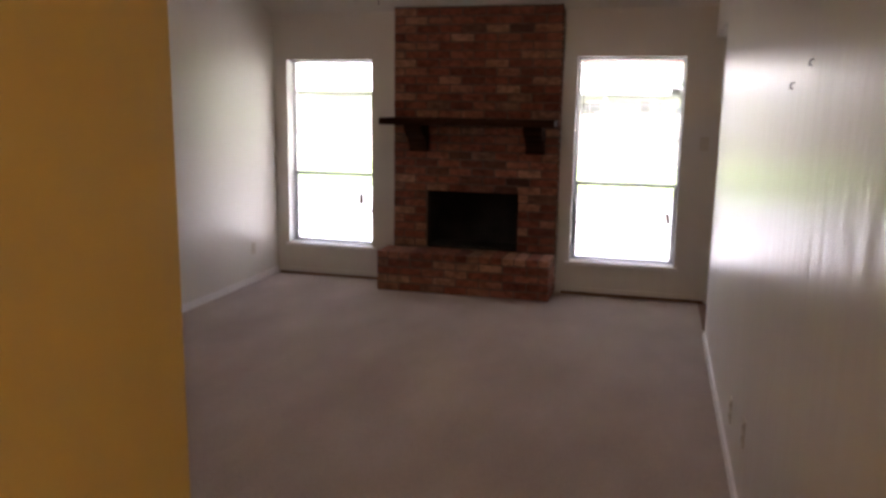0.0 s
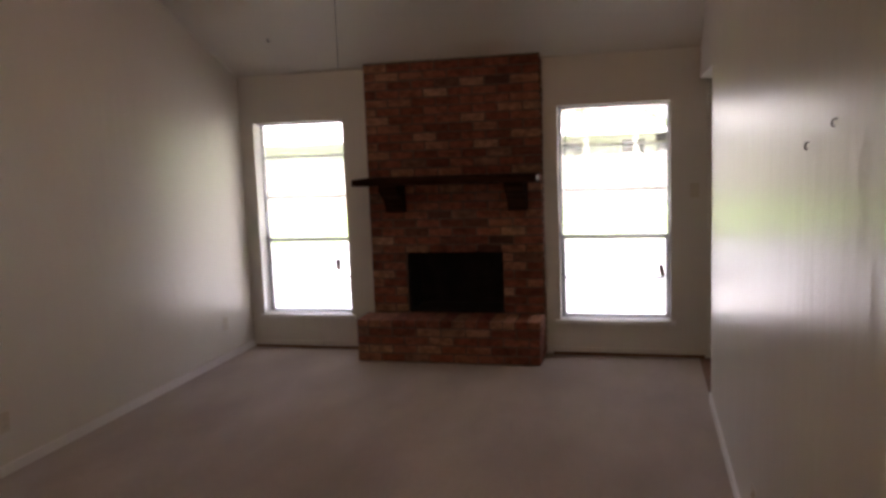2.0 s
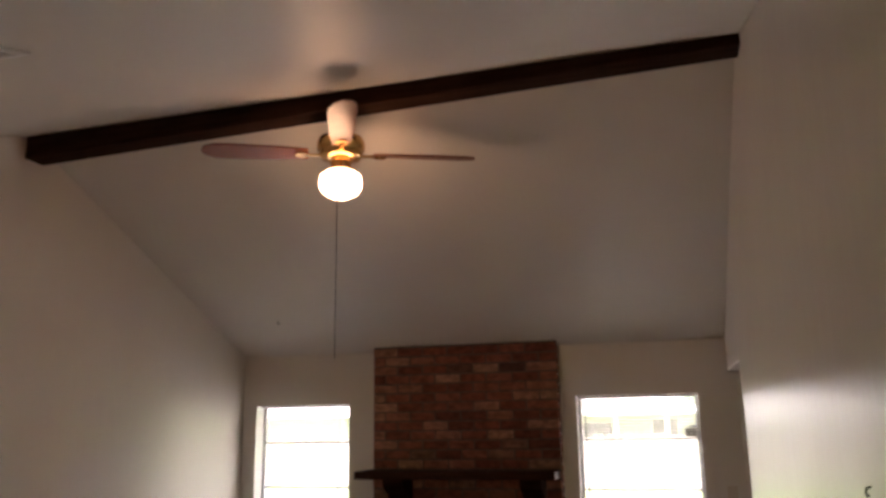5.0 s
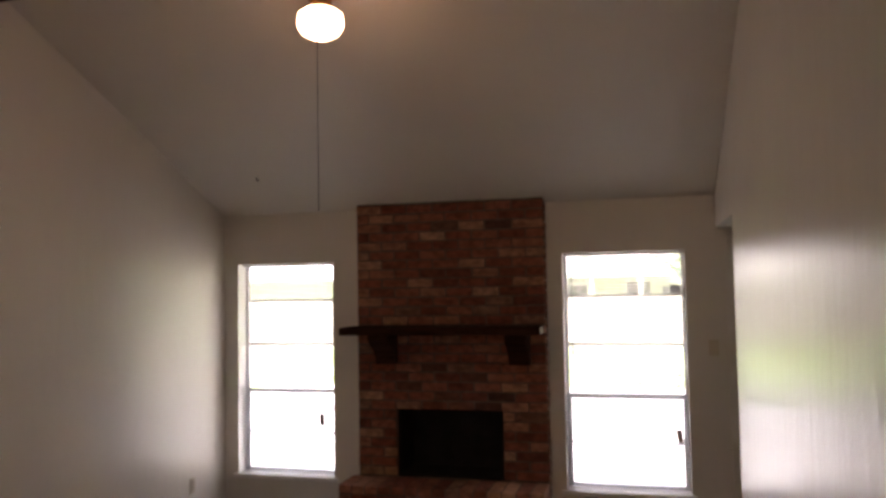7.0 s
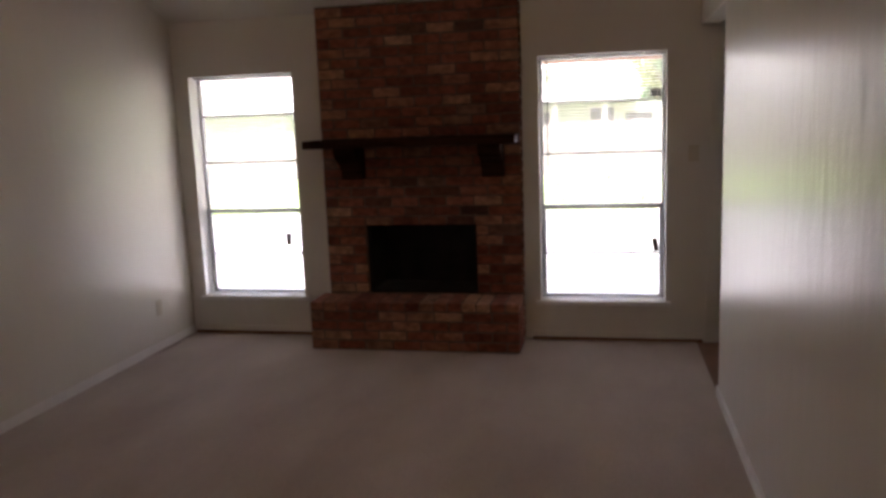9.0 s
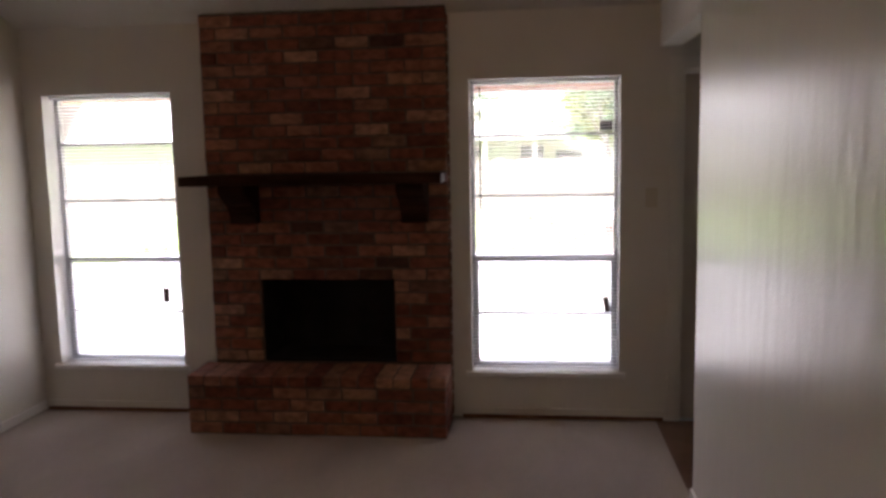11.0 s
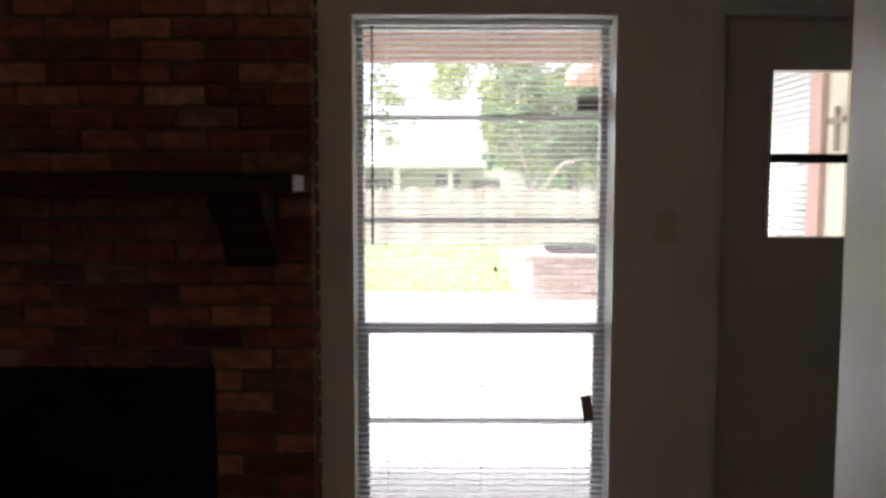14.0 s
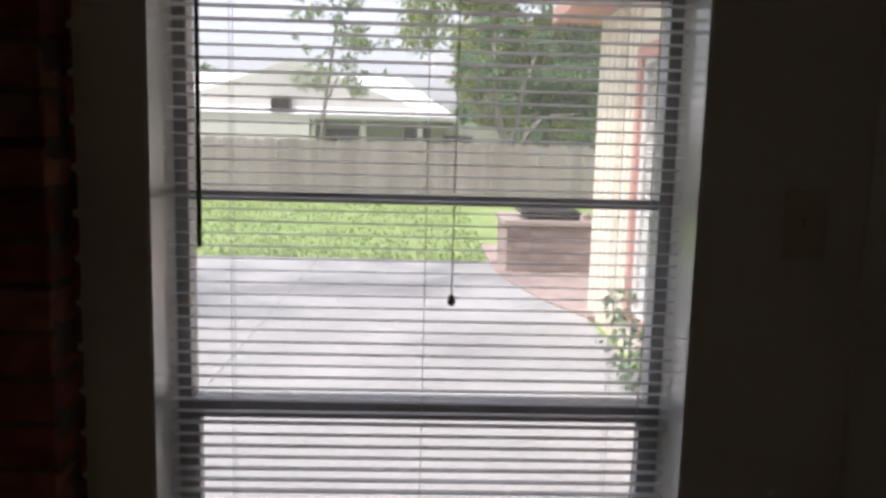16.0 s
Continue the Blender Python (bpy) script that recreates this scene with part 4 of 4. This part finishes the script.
tree((-7.0, 12.3, GZ), "large leaning grey-barked tree with high branches",
     [([(-7.0, 12.3, GZ), (-6.6, 12.2, 0.9), (-5.6, 12.1, 2.1), (-4.75, 12.0, 3.3), (-3.6, 12.0, 4.8)], [0.45, 0.4, 0.36, 0.3, 0.18]), ([(-4.9, 12.0, 3.1), (-5.4, 12.3, 4.4), (-5.2, 12.6, 5.8)], [0.2, 0.15, 0.06]),
      ([(-4.2, 12.0, 4.0), (-2.8, 12.4, 4.7), (-0.8, 13.2, 4.4), (1.0, 14.0, 4.1)], [0.14, 0.09, 0.05, 0.02])],
     clump_cloud(9, 40, (-3.8, 12.4, 5.2), (1.5, 1.0, 0.7), (0.35, 0.7)) + clump_cloud(19, 80, (0.3, 14.0, 3.75), (1.2, 0.8, 0.36), (0.1, 0.3)), 14000, 0.045, 13, LEAF)
woods = []
r = random.Random(4)
for k in range(20):
    x, h = -17 + k * 2.6 + r.uniform(-1, 1), r.uniform(3.0, 5.2) if k < 8 else r.uniform(3.5, 7.5)
    woods += clump_cloud(40 + k, 5, (x, 48 + r.uniform(-3, 3), h * 0.7), (1.0, 0.8, h * 0.2), (0.9, 1.7))
ob = new("far_woods", crown_mesh("far_woods", woods, 22000, 0.28, 21, LEAF))
tagged(ob, "distant green trees behind the neighbouring house", "woods", kind="stuff")
shrub = thing("shrub", (2.75, 10.4, GZ), "thin leafy shrub at the foot of the wing wall", "shrub")
part("stem", tube(bmesh.new(), [(2.75, 10.4, GZ), (2.77, 10.42, 0.3), (2.72, 10.5, 0.62)], [0.012, 0.009, 0.004], 6), BARK, shrub)
ob = new("foliage", crown_mesh("foliage", [(2.75, 10.4, 0.15, 0.2, 1.2), (2.73, 10.6, 0.4, 0.14, 1.0), (2.78, 10.2, 0.0, 0.17, 0.8)], 420, 0.03, 31, LEAF))
ob.parent = shrub
ob.location = -Vector((2.75, 10.4, GZ))

# ---- masonry pieces ----
BW, BH, JT = 0.2, 0.064, 0.0105
shapes = {}


def lay(parent, wall_fn, u0, u1, z0, z1, offset, depth=0.09, holes=(), material=None, rot=0.0, soot=None):
    """Lays one face of running bond; wall_fn(u, z) gives a brick's centre."""
    rows = max(1, round((z1 - z0) / (BH + JT)))
    h = (z1 - z0) / rows
    rng = random.Random(int(1000 * u0) + 7)
    for k in range(rows):
        zc = z0 + h * (k + 0.5)
        cuts = [u0]
        u = u0 + ((BW + JT) / 2 if (k + offset) % 2 else BW + JT)
        while u < u1 - 0.05:
            cuts.append(u)
            u += BW + JT
        cuts.append(u1)
        for a, b in zip(cuts, cuts[1:]):
            spans = [(a, b)]
            for ha, hb, hz0, hz1 in holes:
                if hz0 < zc < hz1:
                    spans = [s for p, q in spans for s in ((p, min(q, ha)), (max(p, hb), q)) if s[1] - s[0] > 0.03]
            for p, q in spans:
                mt = material
                if soot:  # darker bricks picked at random over the firebox, fewer further up
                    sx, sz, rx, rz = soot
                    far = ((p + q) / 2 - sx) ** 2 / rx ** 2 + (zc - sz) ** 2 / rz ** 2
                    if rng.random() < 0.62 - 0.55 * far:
                        mt = DARKBRICK
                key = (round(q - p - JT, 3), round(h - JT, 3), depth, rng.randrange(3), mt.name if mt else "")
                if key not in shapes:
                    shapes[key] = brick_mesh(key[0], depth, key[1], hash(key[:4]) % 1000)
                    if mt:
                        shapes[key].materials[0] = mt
                place = wall_fn((p + q) / 2, zc)
                piece("brick", shapes[key], parent, (place[0], place[1] + rng.uniform(-0.004, 0.004), place[2]), (0, radians(rng.uniform(-0.4, 0.4)), rot + radians(rng.uniform(-0.4, 0.4))))


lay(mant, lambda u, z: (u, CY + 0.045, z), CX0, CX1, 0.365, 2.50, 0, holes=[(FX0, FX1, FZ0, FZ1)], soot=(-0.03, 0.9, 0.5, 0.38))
lay(mant, lambda u, z: (CX1 - 0.045 + 0.002, u, z), CY + 0.092, Y1 - 0.003, 0.012, 2.475, 1, rot=radians(90))
lay(mant, lambda u, z: (CX0 + 0.045 - 0.002, u, z), CY + 0.092, Y1 - 0.003, 0.012, 2.475, 1, rot=radians(90))
lay(hearth, lambda u, z: (u, HY + 0.045, z), HX0, HX1, 0.002, HZ - 0.068, 0)
lay(hearth, lambda u, z: (HX1 - 0.045, u, z), HY + 0.092, CY - 0.003, 0.002, HZ - 0.068, 1, rot=radians(90))
lay(hearth, lambda u, z: (HX0 + 0.045, u, z), HY + 0.092, CY - 0.003, 0.002, HZ - 0.068, 1, rot=radians(90))
cap = brick_mesh((HX1 - HX0) / 15 - JT, CY - HY - 0.006, 0.06, 77)
for k in range(15):
    piece("brick", cap, hearth, (HX0 + (k + 0.5) * (HX1 - HX0) / 15, (HY + CY) / 2 - 0.006, HZ - 0.03 + 0.002 * math.sin(5.1 * k)))
lay(bbq, lambda u, z: (u, 14.92 + 0.03, z), 2.40, 4.0, GZ, 0.5, 0, material=PATIOBRICK)
lay(bbq, lambda u, z: (2.42 + 0.03, u, z), 15.02, 16.08, GZ, 0.5, 1, material=PATIOBRICK, rot=radians(90))

# fence boards
bmesh_boards = []
for s in range(4):
    bm = boxes((-0.074, 0.074, -0.009, 0.009, 0, 1.58 + 0.02 * s))
    me = mesh_of("board", bm, FENCEWOOD)
    bmesh_boards.append(me)
rg = random.Random(17)
for k in range(225):
    piece("board", bmesh_boards[rg.randrange(4)], fen, (-25.8 + 0.153 * k, 26.0 + rg.uniform(-0.004, 0.004), GZ + 0.03), (0, radians(rg.uniform(-0.5, 0.5)), 0))
